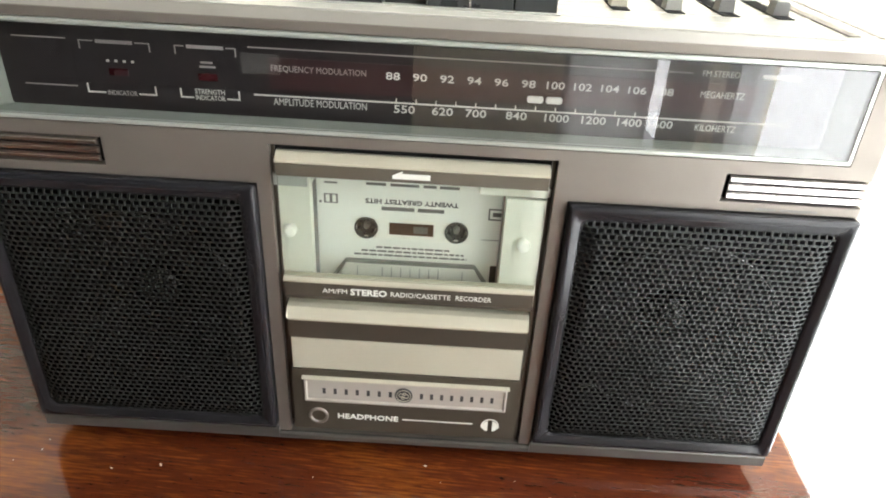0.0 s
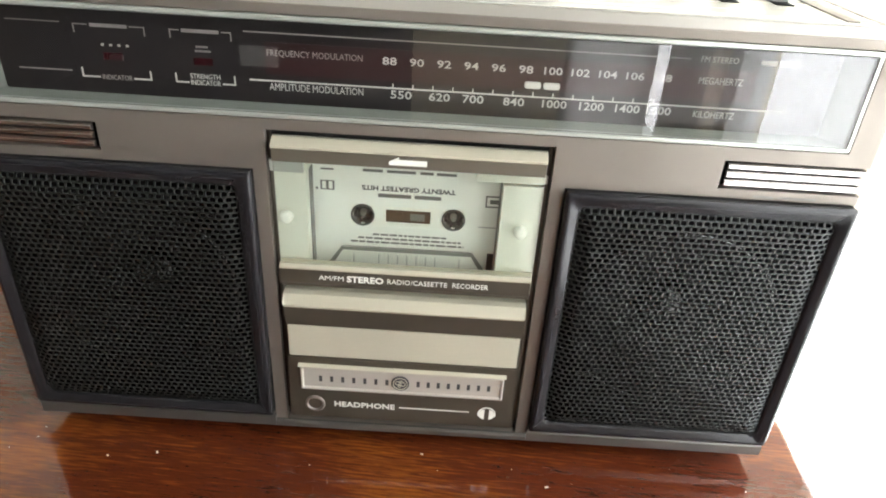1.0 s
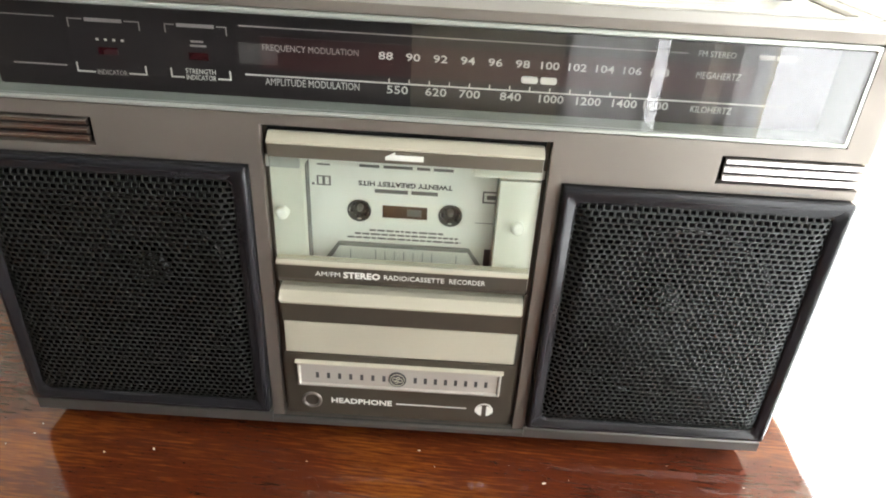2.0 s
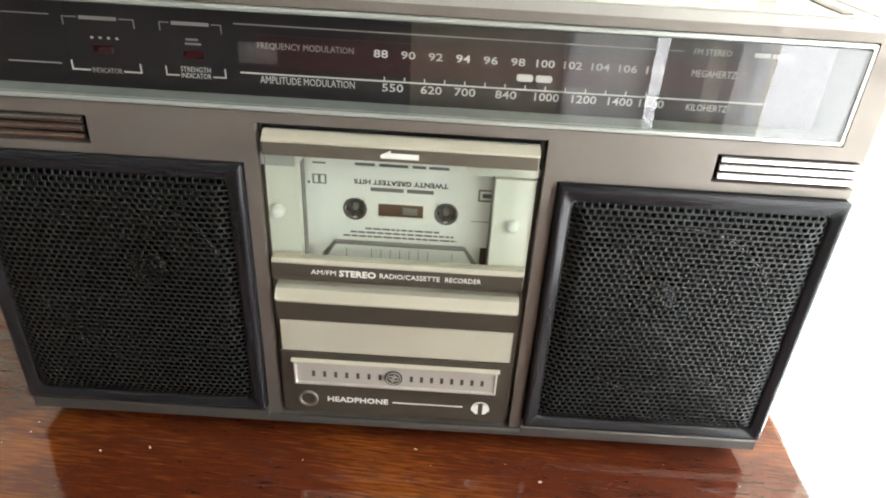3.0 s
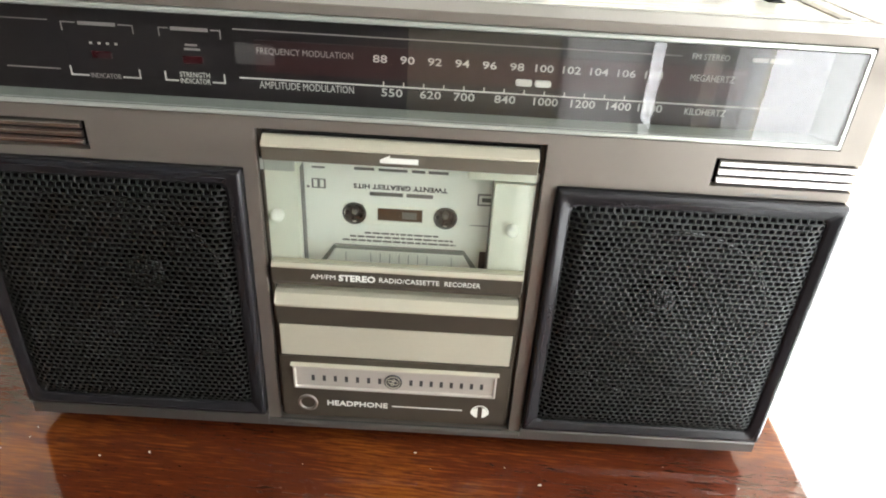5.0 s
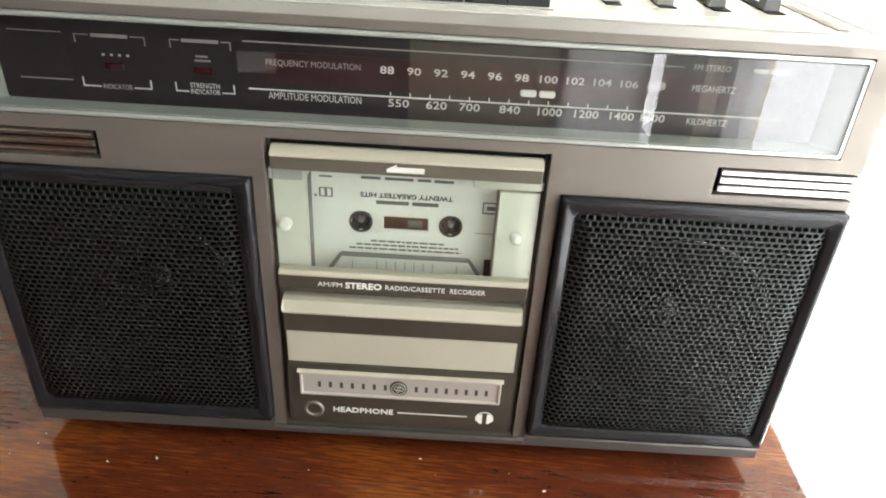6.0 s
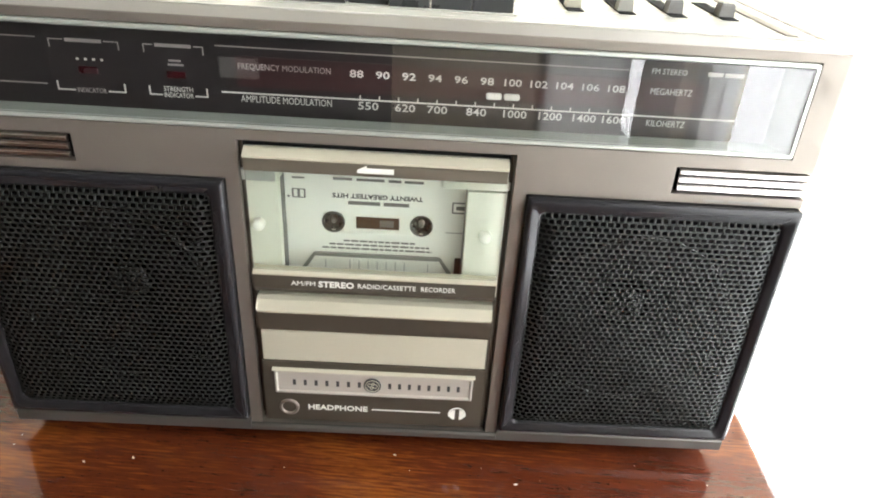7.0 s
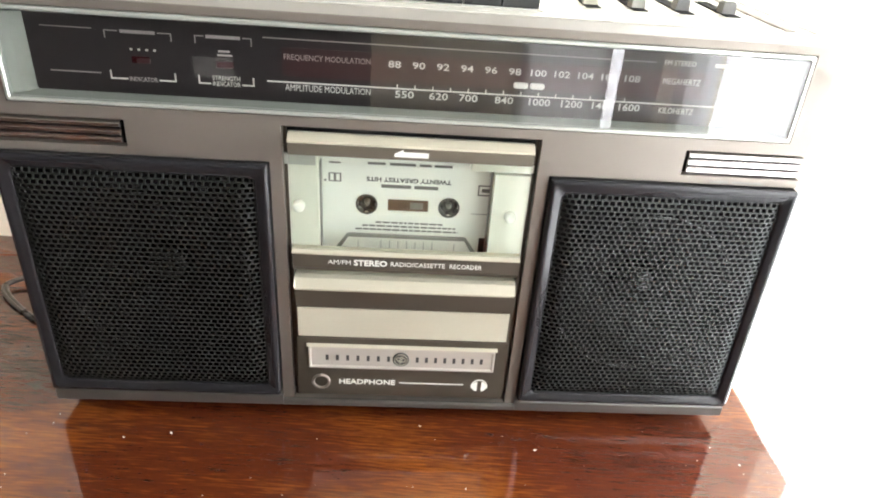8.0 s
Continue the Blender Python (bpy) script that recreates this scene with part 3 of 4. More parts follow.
for a, b, words, under in ((-0.1370, -0.1080, "RECORD MODE", ("INDICATOR",)), (-0.0980, -0.0730, "BATTERY", ("STRENGTH", "INDICATOR"))):
    c = (a + b) / 2
    t = 0.0004
    part("bracket", blocks((a, a + t, 0.0102, 0.0104, 0.2055, 0.2090), (b - t, b, 0.0102, 0.0104, 0.2055, 0.2090),
                           (a + t, c - 0.0085, 0.0102, 0.0104, 0.2086, 0.2090), (c + 0.0085, b - t, 0.0102, 0.0104, 0.2086, 0.2090)), DIMINK, dial)
    part("bracket", blocks((a, a + t * 1.4, 0.0102, 0.0104, 0.1876, 0.1915), (b - t * 1.4, b, 0.0102, 0.0104, 0.1876, 0.1915),
                           (a + t * 1.4, c - 0.0070, 0.0102, 0.0104, 0.1876, 0.1882), (c + 0.0070, b - t * 1.4, 0.0102, 0.0104, 0.1876, 0.1882)), INK, dial)
    part("print_bar", blocks((c - 0.0075, c + 0.0075, 0.0102, 0.0104, 0.2080, 0.2094)), DIMINK, dial)
    for j, w in enumerate(under):
        lettering("dial_print", w, c - 0.0062, c + 0.0062, 0.1880 + (0.0026 if len(under) > 1 and j == 0 else 0), 0.0021, 0.0104, INK if len(under) > 1 else DIMINK, dial)
    part("indicator_lens", blocks((c - 0.0040, c + 0.0040, 0.0098, 0.0104, 0.1952, 0.1982), bevel=0.0003), REDLENS, dial, "dark red indicator lens")
for i in range(4):
    x = -0.1268 + i * 0.0034
    part("print_dot", blocks((x, x + 0.0011, 0.0102, 0.0104, 0.2007, 0.2016)), INK, dial)
part("print_bar", blocks((-0.0880, -0.0830, 0.0102, 0.0104, 0.2022, 0.2030), (-0.0885, -0.0820, 0.0102, 0.0104, 0.2005, 0.2013)), DIMINK, dial)
for x in (0.0500, 0.0578):
    part("pointer_mark", loft([[(x + sx, y, 0.1955 + sz) for sx, sz in rounded_loop(-0.0034 + g, 0.0034 - g, -0.0014 + g, 0.0014 - g, 0.0011)] for g, y in ((0, 0.0103), (0, 0.0095), (0.0003, 0.0092))], cap_last=True), INK, dial, "white dial pointer mark")


# ---- loudspeakers ----
def grille_mesh(w, h, colp, rowp, hole_w, hole_h):
    """Punched metal with rounded slots in a brick bond, bent back round its edges; centred on x and z."""
    bend, drop = 0.0075, 0.0026
    verts, faces = [], []

    def depth(x, z):
        e = min(w / 2 - abs(x), h / 2 - abs(z))
        return drop * max(0.0, 1 - e / bend) ** 1.35
    nr, nc = round(h / rowp), round(w / colp)
    cw, ch = w / nc, h / nr
    # the rim of a cell and, on the same eight spokes, the slot's edge
    rim = [(-0.5, -0.5), (-0.18, -0.5), (0.18, -0.5), (0.5, -0.5), (0.5, 0.5), (0.18, 0.5), (-0.18, 0.5), (-0.5, 0.5)]
    slot = [(-0.5, -0.30), (-0.40, -0.5), (0.40, -0.5), (0.5, -0.30), (0.5, 0.30), (0.40, 0.5), (-0.40, 0.5), (-0.5, 0.30)]
    for r in range(nr):
        cz = -h / 2 + (r + 0.5) * ch
        for c in range(-(r % 2), nc):
            x0 = -w / 2 + (c + 0.5 * (r % 2)) * cw
            x1 = min(x0 + cw, w / 2)
            x0 = max(x0, -w / 2)
            cx, k = (x0 + x1) / 2, (x1 - x0) / cw
            if k < 0.2:
                continue
            base = len(verts)
            for pts, sw, sh, dy in ((rim, cw * k, ch, 0.0), (slot, hole_w * k + 0.0003, hole_h + 0.0003, 0.00015), (slot, hole_w * k, hole_h, 0.00035), (slot, hole_w * k, hole_h, 0.0007)):
                for u, v in pts:
                    x, z = cx + u * sw, cz + v * sh
                    verts.append((x, depth(x, z) + dy, z))
            for ring in range(3):
                for i in range(8):
                    j = (i + 1) % 8
                    o = base + ring * 8
                    faces.append((o + i, o + j, o + 8 + j, o + 8 + i))
    me = bpy.data.meshes.new("grille")
    me.from_pydata(verts, [], faces)
    me.materials.append(GRILLE)
    return me


GW, GH = (HALF - SPX0) - 0.0140, (SPZ1 - SPZ0) - 0.0148
GRILLE_MESH = grille_mesh(GW, GH, 0.0034, 0.00255, 0.0021, 0.00155)
for sx in (-1, 1):
    a, b = sorted((sx * SPX0, sx * (HALF + 0.0005)))
    cx, cz = (a + b) / 2, (SPZ0 + SPZ1) / 2
    sp = part("speaker_bezel", loft(frame_rings(a + 0.0003, b - 0.0003, SPZ0 + 0.0003, SPZ1 - 0.0003,
              [(0, 0.0120, 0.0012), (0, -0.0026, 0.0012), (0.0003, -0.0033, 0.0013), (0.0009, -0.0038, 0.0016), (0.0016, -0.0041, 0.0019), (0.0024, -0.0041, 0.0022), (0.0034, -0.0039, 0.0026), (0.0060, -0.0031, 0.0034),
               (0.0068, -0.0025, 0.0036), (0.0072, -0.0010, 0.0038), (0.0074, 0.0018, 0.0040)])), BLACK, radio, "glossy black plastic speaker surround")
    g = new("grille", GRILLE_MESH)
    g.parent = sp
    g["label"] = "dark perforated metal grille with brick-bond slots"
    g.location = (cx, -0.0046, cz)
    part("baffle", plate([a, cx - 0.04, cx + 0.04, b], [SPZ0, cz - 0.04, cz + 0.04, SPZ1], lambda x, z: abs(x - cx) < 0.04 and abs(z - cz) < 0.04, 0.0110, 0.0122, 0), CAVITY, sp)
    bead = [(0.0480 + 0.0006 * math.cos(radians(q)), 0.0060 + 0.0006 * math.sin(radians(q))) for q in range(0, 361, 30)]
    part("woofer_ring", loft(turned(cx, cz, bead, 64)), RINGMAT, sp, "shiny metal ring of the loudspeaker", True)
    part("woofer_cone", loft(turned(cx, cz, [(0.0474, 0.0063), (0.0445, 0.0072), (0.0436, 0.0100), (0.040, 0.0085), (0.036, 0.0105), (0.014, 0.0240)], 48)), CONE, sp, "", True)
    part("dust_cap", loft(turned(cx, cz, [(0.0142, 0.0238), (0.0130, 0.0200), (0.0100, 0.0170), (0.0055, 0.0152), (0.0010, 0.0147)], 32), cap_last=True), GLOSSCAP, sp, "", True)

# ---- cassette compartment ----
for sx in (-1, 1):
    a, b = (-0.0605, -0.0449) if sx < 0 else (0.0412, 0.0605)
    post = part("bay_panel", blocks((a, b, 0.0034, 0.0300, 0.0985, 0.1606 if sx < 0 else 0.1540), bevel=0.0004), CREAM, radio, "pale grey-green plastic panel beside the cassette")
    if sx > 0:
        part("bay_ledge", blocks((a - 0.012, b, 0.0030, 0.0300, 0.1552, 0.1600), bevel=0.0005), CREAM, post)
    else:
        part("bay_ledge", blocks((a, b - 0.0006, 0.0018, 0.0036, 0.1545, 0.1600), bevel=0.0005), KNOBPALE, post, "greyer upper ledge")
    # dark strip that paints in the shadow gap beside the cassette
    ea, eb = (-0.0449, -0.0445) if sx < 0 else (0.0408, 0.0412)
    part("panel_shade_strip", blocks((ea, eb, 0.0090, 0.0149, 0.0990, 0.1538)), KNOBGREY, post, "dark strip standing in for the shadow between panel and cassette")
    px = sx * 0.0515 - (0.0028 if sx < 0 else 0.0008)
    part("peg", loft(turned(px, 0.1330 if sx < 0 else 0.1322, [(0.0029, 0.0036), (0.0029, 0.0012), (0.0026, 0.0002), (0.0017, -0.0003), (0.0004, -0.0004)], 20), cap_last=True), SHELL, post, "white round peg", True)
part("bay_floor", blocks((-0.0445, 0.0445, 0.0080, 0.0305, 0.0975, 0.1003)), CREAM, radio)
door_c = part("cassette_door", prism_x(-0.0578, 0.0578, [(-0.0030, 0.1610), (-0.0030, 0.1666), (0.0002, 0.1668), (0.0040, 0.1664), (0.0040, 0.1610)], 0.0003), DOORMAT, radio, "grey cassette door with a clear window")
part("door_strip", prism_x(-0.0580, 0.0580, [(-0.0032, 0.1668), (-0.0032, 0.1678), (0.0010, 0.1709), (0.0030, 0.1709), (0.0030, 0.1670)], 0.0002), SILVER, door_c, "silver upper edge strip")
part("bay_lintel", blocks((-0.0588, 0.0588, 0.0032, 0.0060, 0.1688, 0.1733)), CAVITY, radio)
part("door_foot", prism_x(-0.0578, 0.0578, [(-0.0030, 0.1088), (-0.0030, 0.1018), (-0.0016, 0.0990), (0.0040, 0.0990), (0.0040, 0.1088)], 0.0003), PEWTER_DARK, door_c)
part("door_strip", prism_x(-0.0580, 0.0580, [(-0.0034, 0.1089), (-0.0034, 0.1098), (-0.0012, 0.1113), (0.0030, 0.1113), (0.0030, 0.1089)], 0.0002), SILVER, door_c, "thin silver lower edge strip")
part("door_window", blocks((-0.0575, 0.0575, -0.0020, -0.0006, 0.1112, 0.1610)), ACRYLIC, door_c, "clear plastic window").visible_shadow = False
bm = bmesh.new()
pts = [(-0.0082, 0.1640), (-0.0040, 0.1662), (-0.0040, 0.1650), (0.0078, 0.1650), (0.0078, 0.1626), (-0.0082, 0.1626)]
fr = [bm.verts.new((x, -0.0032, z)) for x, z in pts]
bk = [bm.verts.new((x, -0.0030, z)) for x, z in pts]
bm.faces.new(fr)
for i in range(6):
    bm.faces.new((fr[i], bk[i], bk[(i + 1) % 6], fr[(i + 1) % 6]))
part("arrow_mark", bm, INK, door_c, "pale printed arrow")
lettering("door_print", "AM/FM", -0.0400, -0.0285, 0.1050, 0.0024, -0.0030, INK, door_c)
lettering("door_print", "STEREO", -0.0270, -0.0100, 0.1050, 0.0034, -0.0030, INK, door_c, bold=0.03)
lettering("door_print", "RADIO/CASSETTE", -0.0082, 0.0195, 0.1050, 0.0025, -0.0030, INK, door_c)
lettering("door_print", "RECORDER", 0.0220, 0.0385, 0.1050, 0.0025, -0.0030, INK, door_c)

# lower control flap, name plate and headphone socket
flap = part("lower_panel", prism_x(-0.0572, 0.0572, [(-0.0030, 0.0190), (-0.0030, 0.0578), (-0.0012, 0.0580), (-0.0012, 0.0768), (-0.0026, 0.0772), (-0.0034, 0.0888), (0.0060, 0.0888), (0.0060, 0.0190)]), PEWTER_DARK, radio, "dark pewter lower panel")
part("bay_liner", blocks((-0.0607, -0.0590, 0.0030, 0.0120, 0.0188, 0.1733), (-0.0590, -0.0577, 0.0010, 0.0120, 0.0188, 0.0975), bevel=0.0003), PEWTER_DARK, radio)
part("bay_liner", blocks((0.0590, 0.0607, 0.0030, 0.0120, 0.0188, 0.1733), (0.0577, 0.0590, 0.0010, 0.0120, 0.0188, 0.0975), bevel=0.0003), PEWTER_DARK, radio)
part("flap_lip", loft([[(x, -0.0052 + c * 0.2, 0.0889 + c), (x, -0.0056 + c * 0.4, 0.0900 + c), (x, -0.0020, 0.0944), (x, 0.0010, 0.0954), (x, 0.0060, 0.0954), (x, 0.0060, 0.0889 + c)]
                       for x, c in ((-0.0574, 0.0010), (-0.0566, 0.0), (0.0566, 0.0), (0.0574, 0.0010))], cap_last=True, cap_first=True), SILVER, flap, "silver slanted grip edge")
part("plate_edge", prism_x(-0.0522, 0.0522, [(-0.0030, 0.0531), (-0.0052, 0.0531), (-0.0052, 0.0535), (-0.0032, 0.0544)], 0.0001), SILVER, flap)
part("flap_plate", blocks((-0.0566, 0.0566, -0.0022, -0.0013, 0.0582, 0.0766), bevel=0.0002), SATIN, flap, "plain champagne metal plate")
part("panel_foot", blocks((-0.0600, 0.0600, 0.0030, 0.0120, 0.0137, 0.0186), bevel=0.0003), PEWTER_DARK, flap)
name = part("name_plate", loft(frame_rings(-0.0512, 0.0512, 0.0388, 0.0530, [(0, -0.0030, 0.0006), (0, -0.0046, 0.0006), (0.0004, -0.0049, 0.0006), (0.0010, -0.0049, 0.0006), (0.0016, -0.0040, 0.0006)]), cap_last=True), NAMEMAT, flap, "silver name plate")
for i in range(7):
    x = -0.0412 + i * 0.0056
    part("print_bar", blocks((x - 0.0008, x + 0.0008, -0.00415, -0.0040, 0.0439, 0.0474)), BLACKINK, name)
for i in range(8):
    x = 0.0082 + i * 0.0051
    part("print_bar", blocks((x - 0.0008, x + 0.0008, -0.00415, -0.0040, 0.0439, 0.0474)), BLACKINK, name)
part("round_emblem", loft(turned(-0.0008, 0.0458, [(0.0045, -0.0040), (0.0045, -0.0046), (0.0041, -0.0049), (0.0039, -0.0046)], 28), cap_last=True), BLACKINK, name, "small round dark emblem")
part("emblem_ring", loft(turned(-0.0008, 0.0458, [(0.0037, -0.0046), (0.0037, -0.0049), (0.0034, -0.0049), (0.0034, -0.0046)], 28)), SATIN, name)
for ex, ez, er in ((-0.0022, 0.0462, 0.0012), (0.0006, 0.0456, 0.0013), (-0.0004, 0.0472, 0.0008), (-0.0012, 0.0443, 0.0008)):
    part("emblem_curl", loft(turned(ex, ez, [(er, -0.0046), (er, -0.0049), (er - 0.0003, -0.0049), (er - 0.0003, -0.0046)], 16)), SATIN, name)
jack = part("headphone_socket", loft(turned(-0.0448, 0.0282, [(0.0052, -0.0030), (0.0052, -0.0036), (0.0047, -0.0041), (0.0040, -0.0041), (0.0036, -0.0034), (0.0034, 0.0050)], 28)), PEWTER, flap, "metal headphone socket", True)
part("socket_hole", loft(turned(-0.0448, 0.0282, [(0.0036, -0.0020), (0.0034, -0.0020)], 24), cap_last=True), BLACKINK, jack)
lettering("panel_print", "HEADPHONE", -0.0348, -0.0035, 0.0285, 0.0034, -0.0030, INK, flap, bold=0.02)
part("print_line", blocks((-0.0012, 0.0352, -0.00315, -0.0030, 0.0281, 0.0287)), INK, flap)
bm = loft([[(0.0444 + r * math.cos(radians(a)), y, 0.0276 + r * math.sin(radians(a))) for r, y in ((0.0047, -0.0030), (0.0047, -0.00315), (0.0041, -0.00315), (0.0041, -0.0030))] for a in range(-20, 201, 11)])
for sx in (-1, 1):
    b2 = loft([[(0.0444 + sx * (0.0012 + r * math.cos(radians(a))), -0.00315, 0.0275 + 1.15 * r * math.sin(radians(a))) for a in range(-90, 91, 15)] for r in (0.0029, 0.0015, 0.0)], closed=False)
    me2 = bpy.data.meshes.new("tmp")
    b2.to_mesh(me2)
    b2.free()
    bm.from_mesh(me2)
    bpy.data.meshes.remove(me2)
part("headphone_symbol", bm, INK, flap)

# ---- the cassette in its compartment, upside down ----
CY = 0.0152
tape = thing("cassette", (RX - 0.0007, RY + CY, 0.1003), "white tape cassette, half wound, standing upside down in the compartment", "cassette")
HZ = 0.0297


def disc_cut(x, z):
    return (abs(abs(x) - 0.02125) < 0.0045 and abs(z - HZ) < 0.0045) or (abs(x) < 0.0105 and abs(z - HZ) < 0.0032)


part("shell", plate([-0.0502, -0.02575, -0.01675, -0.0105, 0.0105, 0.01675, 0.02575, 0.0502], [0, HZ - 0.0045, HZ - 0.0032, HZ + 0.0032, HZ + 0.0045, 0.0638], disc_cut, 0.0, 0.0012, 0.0003), SHELL, tape)
part("shell_back", blocks((-0.0502, 0.0502, 0.0092, 0.0104, 0, 0.0638), (-0.0502, -0.049, 0.0012, 0.0092, 0, 0.0638), (0.049, 0.0502, 0.0012, 0.0092, 0, 0.0638)), SHELL, tape)
bm = bmesh.new()
pr = [(-0.0372, 0.0006), (0.0372, 0.0006), (0.0305, 0.0118), (-0.0305, 0.0118)]
fr = [bm.verts.new((x * 0.985, -0.0018, z * 0.97 + 0.0002)) for x, z in pr]
bk = [bm.verts.new((x, 0.0, z)) for x, z in pr]
bm.faces.new(fr)
for i in range(4):
    bm.faces.new((fr[i], bk[i], bk[(i + 1) % 4], fr[(i + 1) % 4]))
bmesh.ops.bevel(bm, geom=list(bm.edges), offset=0.0003, segments=2, affect="EDGES")
hump = part("tape_guard", bm, SHELL, tape, "raised trapezoid at the tape opening")
part("guard_edge", blocks((-0.0304, 0.0304, -0.0019, 0.0, 0.0115, 0.0131)), MIDGREY, hump)
for sx in (-1, 1):
    bm = bmesh.new()
    q = [(sx * 0.0372, 0.0008), (sx * 0.0390, 0.0018), (sx * 0.0310, 0.0132), (sx * 0.0298, 0.0116)]
    f = [bm.verts.new((x, -0.0008, z)) for x, z in q]
    k = [bm.verts.new((x, 0.0, z)) for x, z in q]
    bm.faces.new(f)
    for i in range(4):
        bm.faces.new((f[i], k[i], k[(i + 1) % 4], f[(i + 1) % 4]))
    part("guard_edge", bm, MIDGREY, hump)
part("guard_lines", blocks(*[(-0.0135 + i * 0.0045, -0.0132 + i * 0.0045, -0.00195, -0.0018, 0.0030, 0.0098) for i in range(7)],
                           (-0.0255, 0.0255, -0.00195, -0.0018, 0.0026, 0.0029), (-0.0255, -0.0252, -0.00195, -0.0018, 0.0029, 0.0095), (0.0252, 0.0255, -0.00195, -0.0018, 0.0029, 0.0095)), MIDGREY, hump)
part("cassette_label", plate([-0.0465, -0.0265, -0.0160, 0.0160, 0.0265, 0.0465], [0.0140, HZ - 0.0054, HZ + 0.0054, 0.0600],
                             lambda x, z: abs(z - HZ) < 0.0054 and (abs(x) < 0.016 or 0.016 < abs(x) < 0.0265), -0.0002, 0.0, 0), LABEL, tape, "pale printed paper label")
for sx in (-1, 1):
    part("hub_rim", loft(turned(sx * 0.02125, HZ, [(0.0056, 0.0), (0.0056, -0.0005), (0.0052, -0.0006), (0.0047, -0.0005), (0.0046, 0.0008), (0.0044, 0.0030)], 28)), HUBMAT, tape, "", True)
    hub = part("hub", loft(turned(sx * 0.02125, HZ, [(0.0046, 0.0030), (0.0030, 0.0034), (0.0029, 0.0042), (0.0001, 0.0044)], 24)), HUBMAT, tape, "dark reel hub with a drive spindle")
    part("spindle", loft(turned(sx * 0.02125, HZ, [(0.0016, 0.0043), (0.0014, 0.0012), (0.0008, 0.0006), (0.0001, 0.0005)], 16)), MIDGREY, hub)
    bm = bmesh.new()
    for k in range(6):
        q = math.radians(60 * k + 15)
        c, s = math.cos(q), math.sin(q)
        rr = [(0.0044, -0.0005), (0.0044, 0.0005), (0.0031, 0.0004), (0.0031, -0.0004)]
        top = [bm.verts.new((sx * 0.02125 + u * c - w * s, 0.0010, HZ + u * s + w * c)) for u, w in rr]
        bot = [bm.verts.new((sx * 0.02125 + u * c - w * s, 0.0034, HZ + u * s + w * c)) for u, w in rr]
        bm.faces.new(top)
        for i in range(4):
            bm.faces.new((top[i], bot[i], bot[(i + 1) % 4], top[(i + 1) % 4]))
    part("hub_teeth", bm, BLACKINK, hub)
part("tape_window", blocks((-0.0104, 0.0104, 0.0004, 0.0009, HZ - 0.0031, HZ + 0.0031)), BROWNWIN, tape, "brown window showing the wound tape")
part("tape_pack", blocks((0.0010, 0.0078, 0.00015, 0.0004, HZ - 0.0018, HZ + 0.0016), (0.0022, 0.0060, 0.00005, 0.00015, HZ - 0.0004, HZ + 0.0002)), GREYINK, tape)
lettering("label_print", "TWENTY GREATEST HITS", -0.0215, 0.0215, 0.0437, 0.0024, -0.0002, BLACKINK, tape, upside=True, bold=0.03)
part("print_bar", blocks((0.0028, 0.0150, -0.00035, -0.0002, 0.0393, 0.0411), (-0.0140, 0.0012, -0.00035, -0.0002, 0.0393, 0.0411)), GREYINK, tape)
part("print_bar", blocks(*[(x, x + w, -0.00035, -0.0002, 0.0515, 0.0528) for x, w in ((-0.021, 0.009), (-0.010, 0.013), (0.005, 0.006), (0.0125, 0.0090))]), GREYINK, tape)
for j, (a, b) in enumerate(((-0.0270, 0.0270), (-0.0235, 0.0255), (-0.0165, 0.0185))):
    z = 0.0152 + j * 0.0021
    random.seed(10 + j)
    x, bars = a, []
    while x < b:
        w = random.uniform(0.0015, 0.0048)
        bars.append((x, min(x + w, b), -0.00032, -0.0002, z, z + 0.0009))
        x += w + 0.0006
    part("print_bar", blocks(*bars), GREYINK, tape)
nx, nz = -0.0405, 0.0415
part("noise_mark", blocks(*[(nx + x0, nx + x1, -0.00035, -0.0002, nz + z0, nz + z1) for x0, x1, z0, z1 in (
    (0.0, 0.0008, 0.0005, 0.0042), (0.0056, 0.0064, 0.0005, 0.0042), (0.0, 0.0064, 0.0042, 0.0047), (0.0, 0.0064, 0.0, 0.0005),
    (0.0026, 0.0038, 0.0005, 0.0042), (-0.0022, -0.0011, 0.0, 0.0011), (0.0004, 0.0062, 0.0098, 0.0106))]), GREYINK, tape)
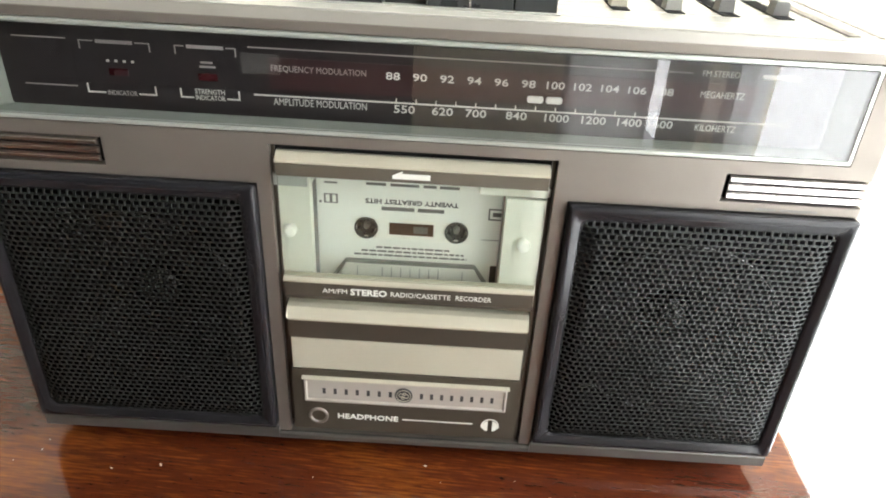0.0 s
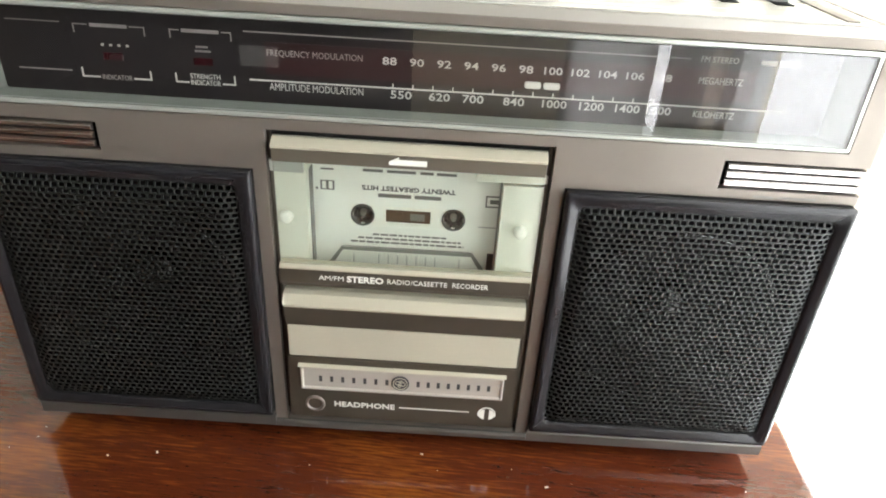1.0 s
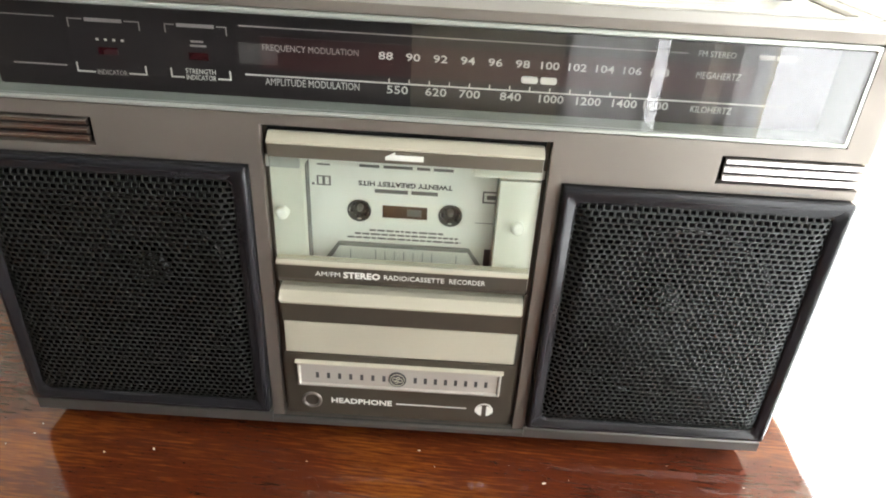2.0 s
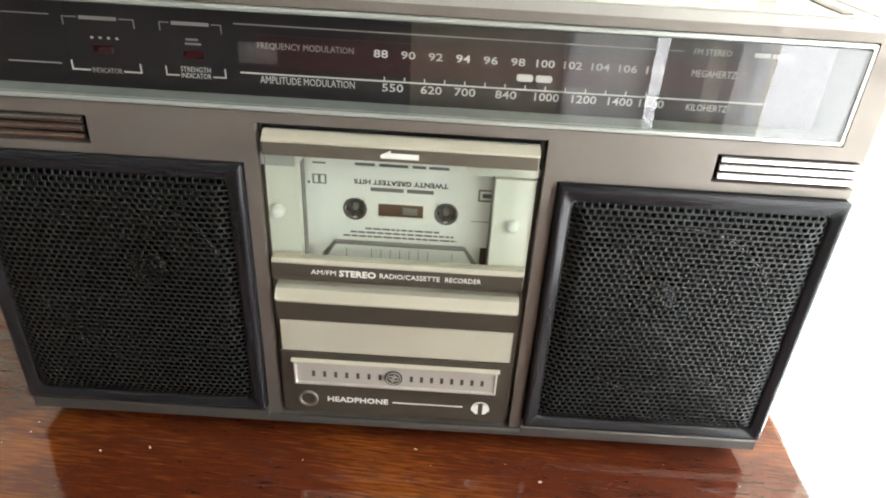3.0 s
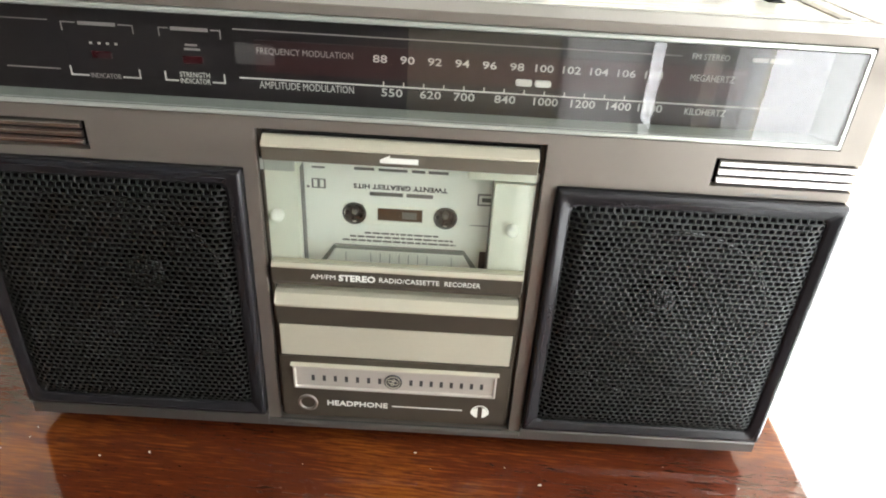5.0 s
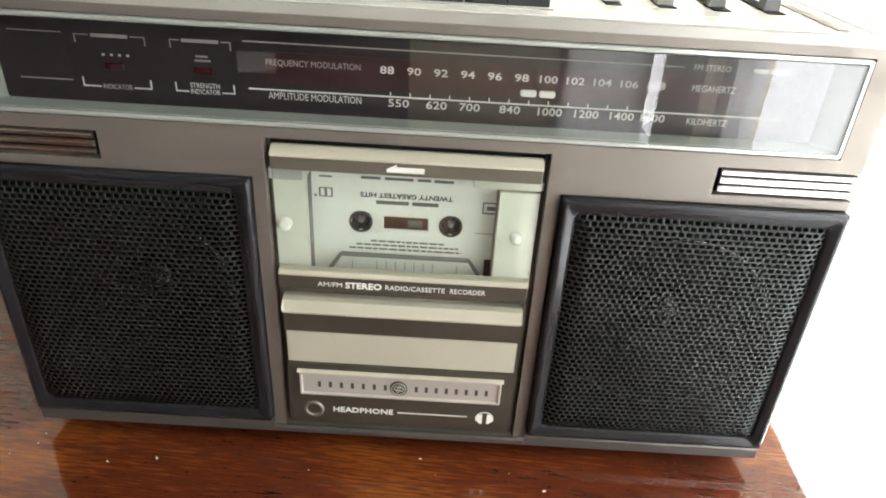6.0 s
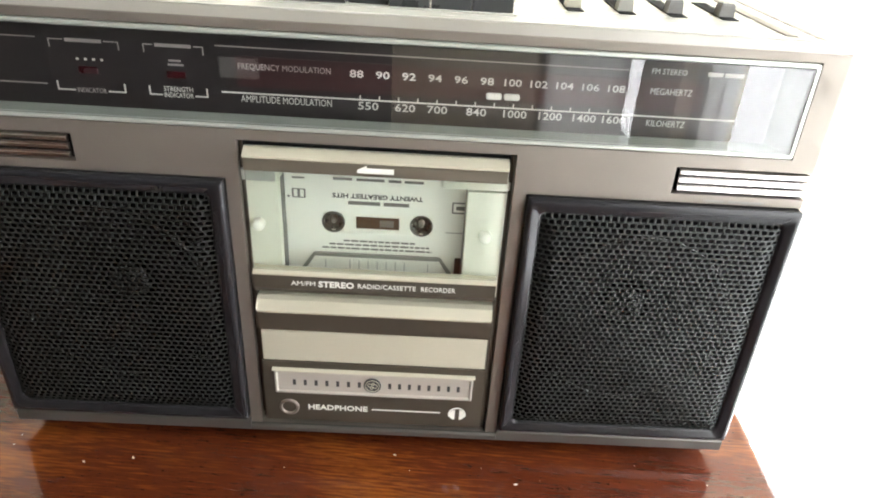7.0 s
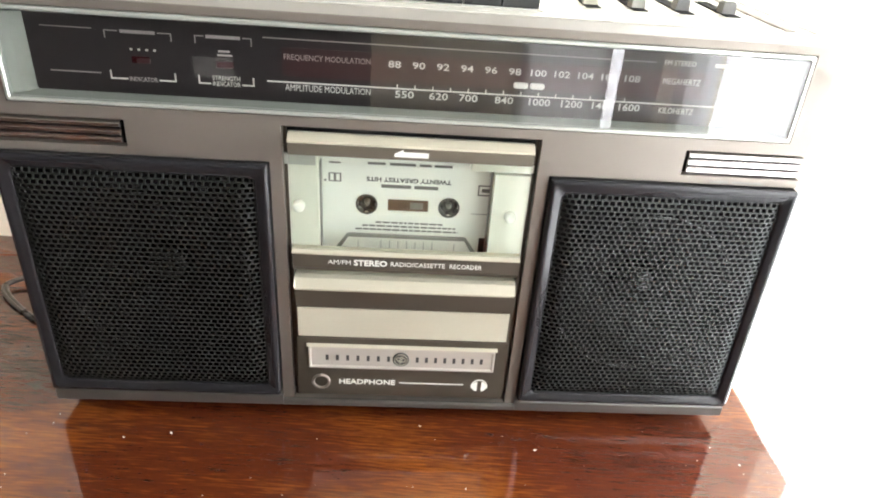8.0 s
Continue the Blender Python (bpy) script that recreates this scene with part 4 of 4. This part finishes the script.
part("side_mark", blocks((0.0355, 0.0435, -0.00035, -0.0002, 0.0425, 0.0432), (0.0355, 0.0362, -0.00035, -0.0002, 0.0380, 0.0425), (0.0355, 0.0435, -0.00035, -0.0002, 0.0373, 0.0380),
                         (0.0375, 0.0435, -0.00035, -0.0002, 0.0392, 0.0412), (0.0330, 0.0425, -0.00035, -0.0002, 0.0268, 0.0271)), GREYINK, tape)
part("side_slot", blocks((0.0385, 0.0420, -0.0004, 0.0, 0.0020, 0.0130)), BLACKINK, tape)

# ---- mains cord beside the radio ----
cord = thing("power_cord", (-0.24, 0.37, 0), "dark twin-core mains cord looped on the table", "cord")
for off in (0.0, 0.0024):
    bm = bmesh.new()
    pts = [(-0.185, 0.388, 0.010), (-0.240, 0.394 - off, 0.009), (-0.268, 0.3945 - off, 0.007), (-0.284 + off, 0.391 - off * 0.5, 0.005), (-0.290 + off, 0.383, 0.0035),
           (-0.281 + off * 0.7, 0.370 + off * 0.7, 0.0022), (-0.263, 0.3545 + off, 0.0016), (-0.248, 0.3435 + off, 0.0016), (-0.215, 0.326 + off, 0.0016), (-0.160, 0.318 + off, 0.0016)]
    tube(bm, [(x + 0.24, y - 0.37, z) for x, y, z in pts], 0.0013)
    part("core", bm, CORDMAT, cord, smooth=True)

# ---- dust on the table ----
random.seed(4)
bm = bmesh.new()
flecks = [(-0.149, 0.239), (0.013, 0.253), (0.078, 0.236), (0.194, 0.228), (-0.125, 0.243)]
while len(flecks) < 60:
    flecks.append((random.uniform(-0.32, 0.20), random.uniform(0.19, 0.256)) if random.random() < 0.75 else (random.uniform(-0.35, -0.21), random.uniform(0.2, 0.44)))
for i, (x, y) in enumerate(flecks):
    s = random.uniform(0.0005, 0.0008) if i < 5 else random.uniform(0.00012, 0.00034)
    r = bmesh.ops.create_icosphere(bm, subdivisions=1, radius=s)
    q = random.uniform(0, 3)
    for v in r["verts"]:
        px, py, pz = v.co.x * 1.7, v.co.y * 0.8, v.co.z * 0.5
        v.co = Vector((x + px * math.cos(q) - py * math.sin(q), y + px * math.sin(q) + py * math.cos(q), pz + s * 0.45))
tagged(part("dust_specks", bm, DUST), "pale specks of dust scattered on the tabletop", "dust", kind="stuff")
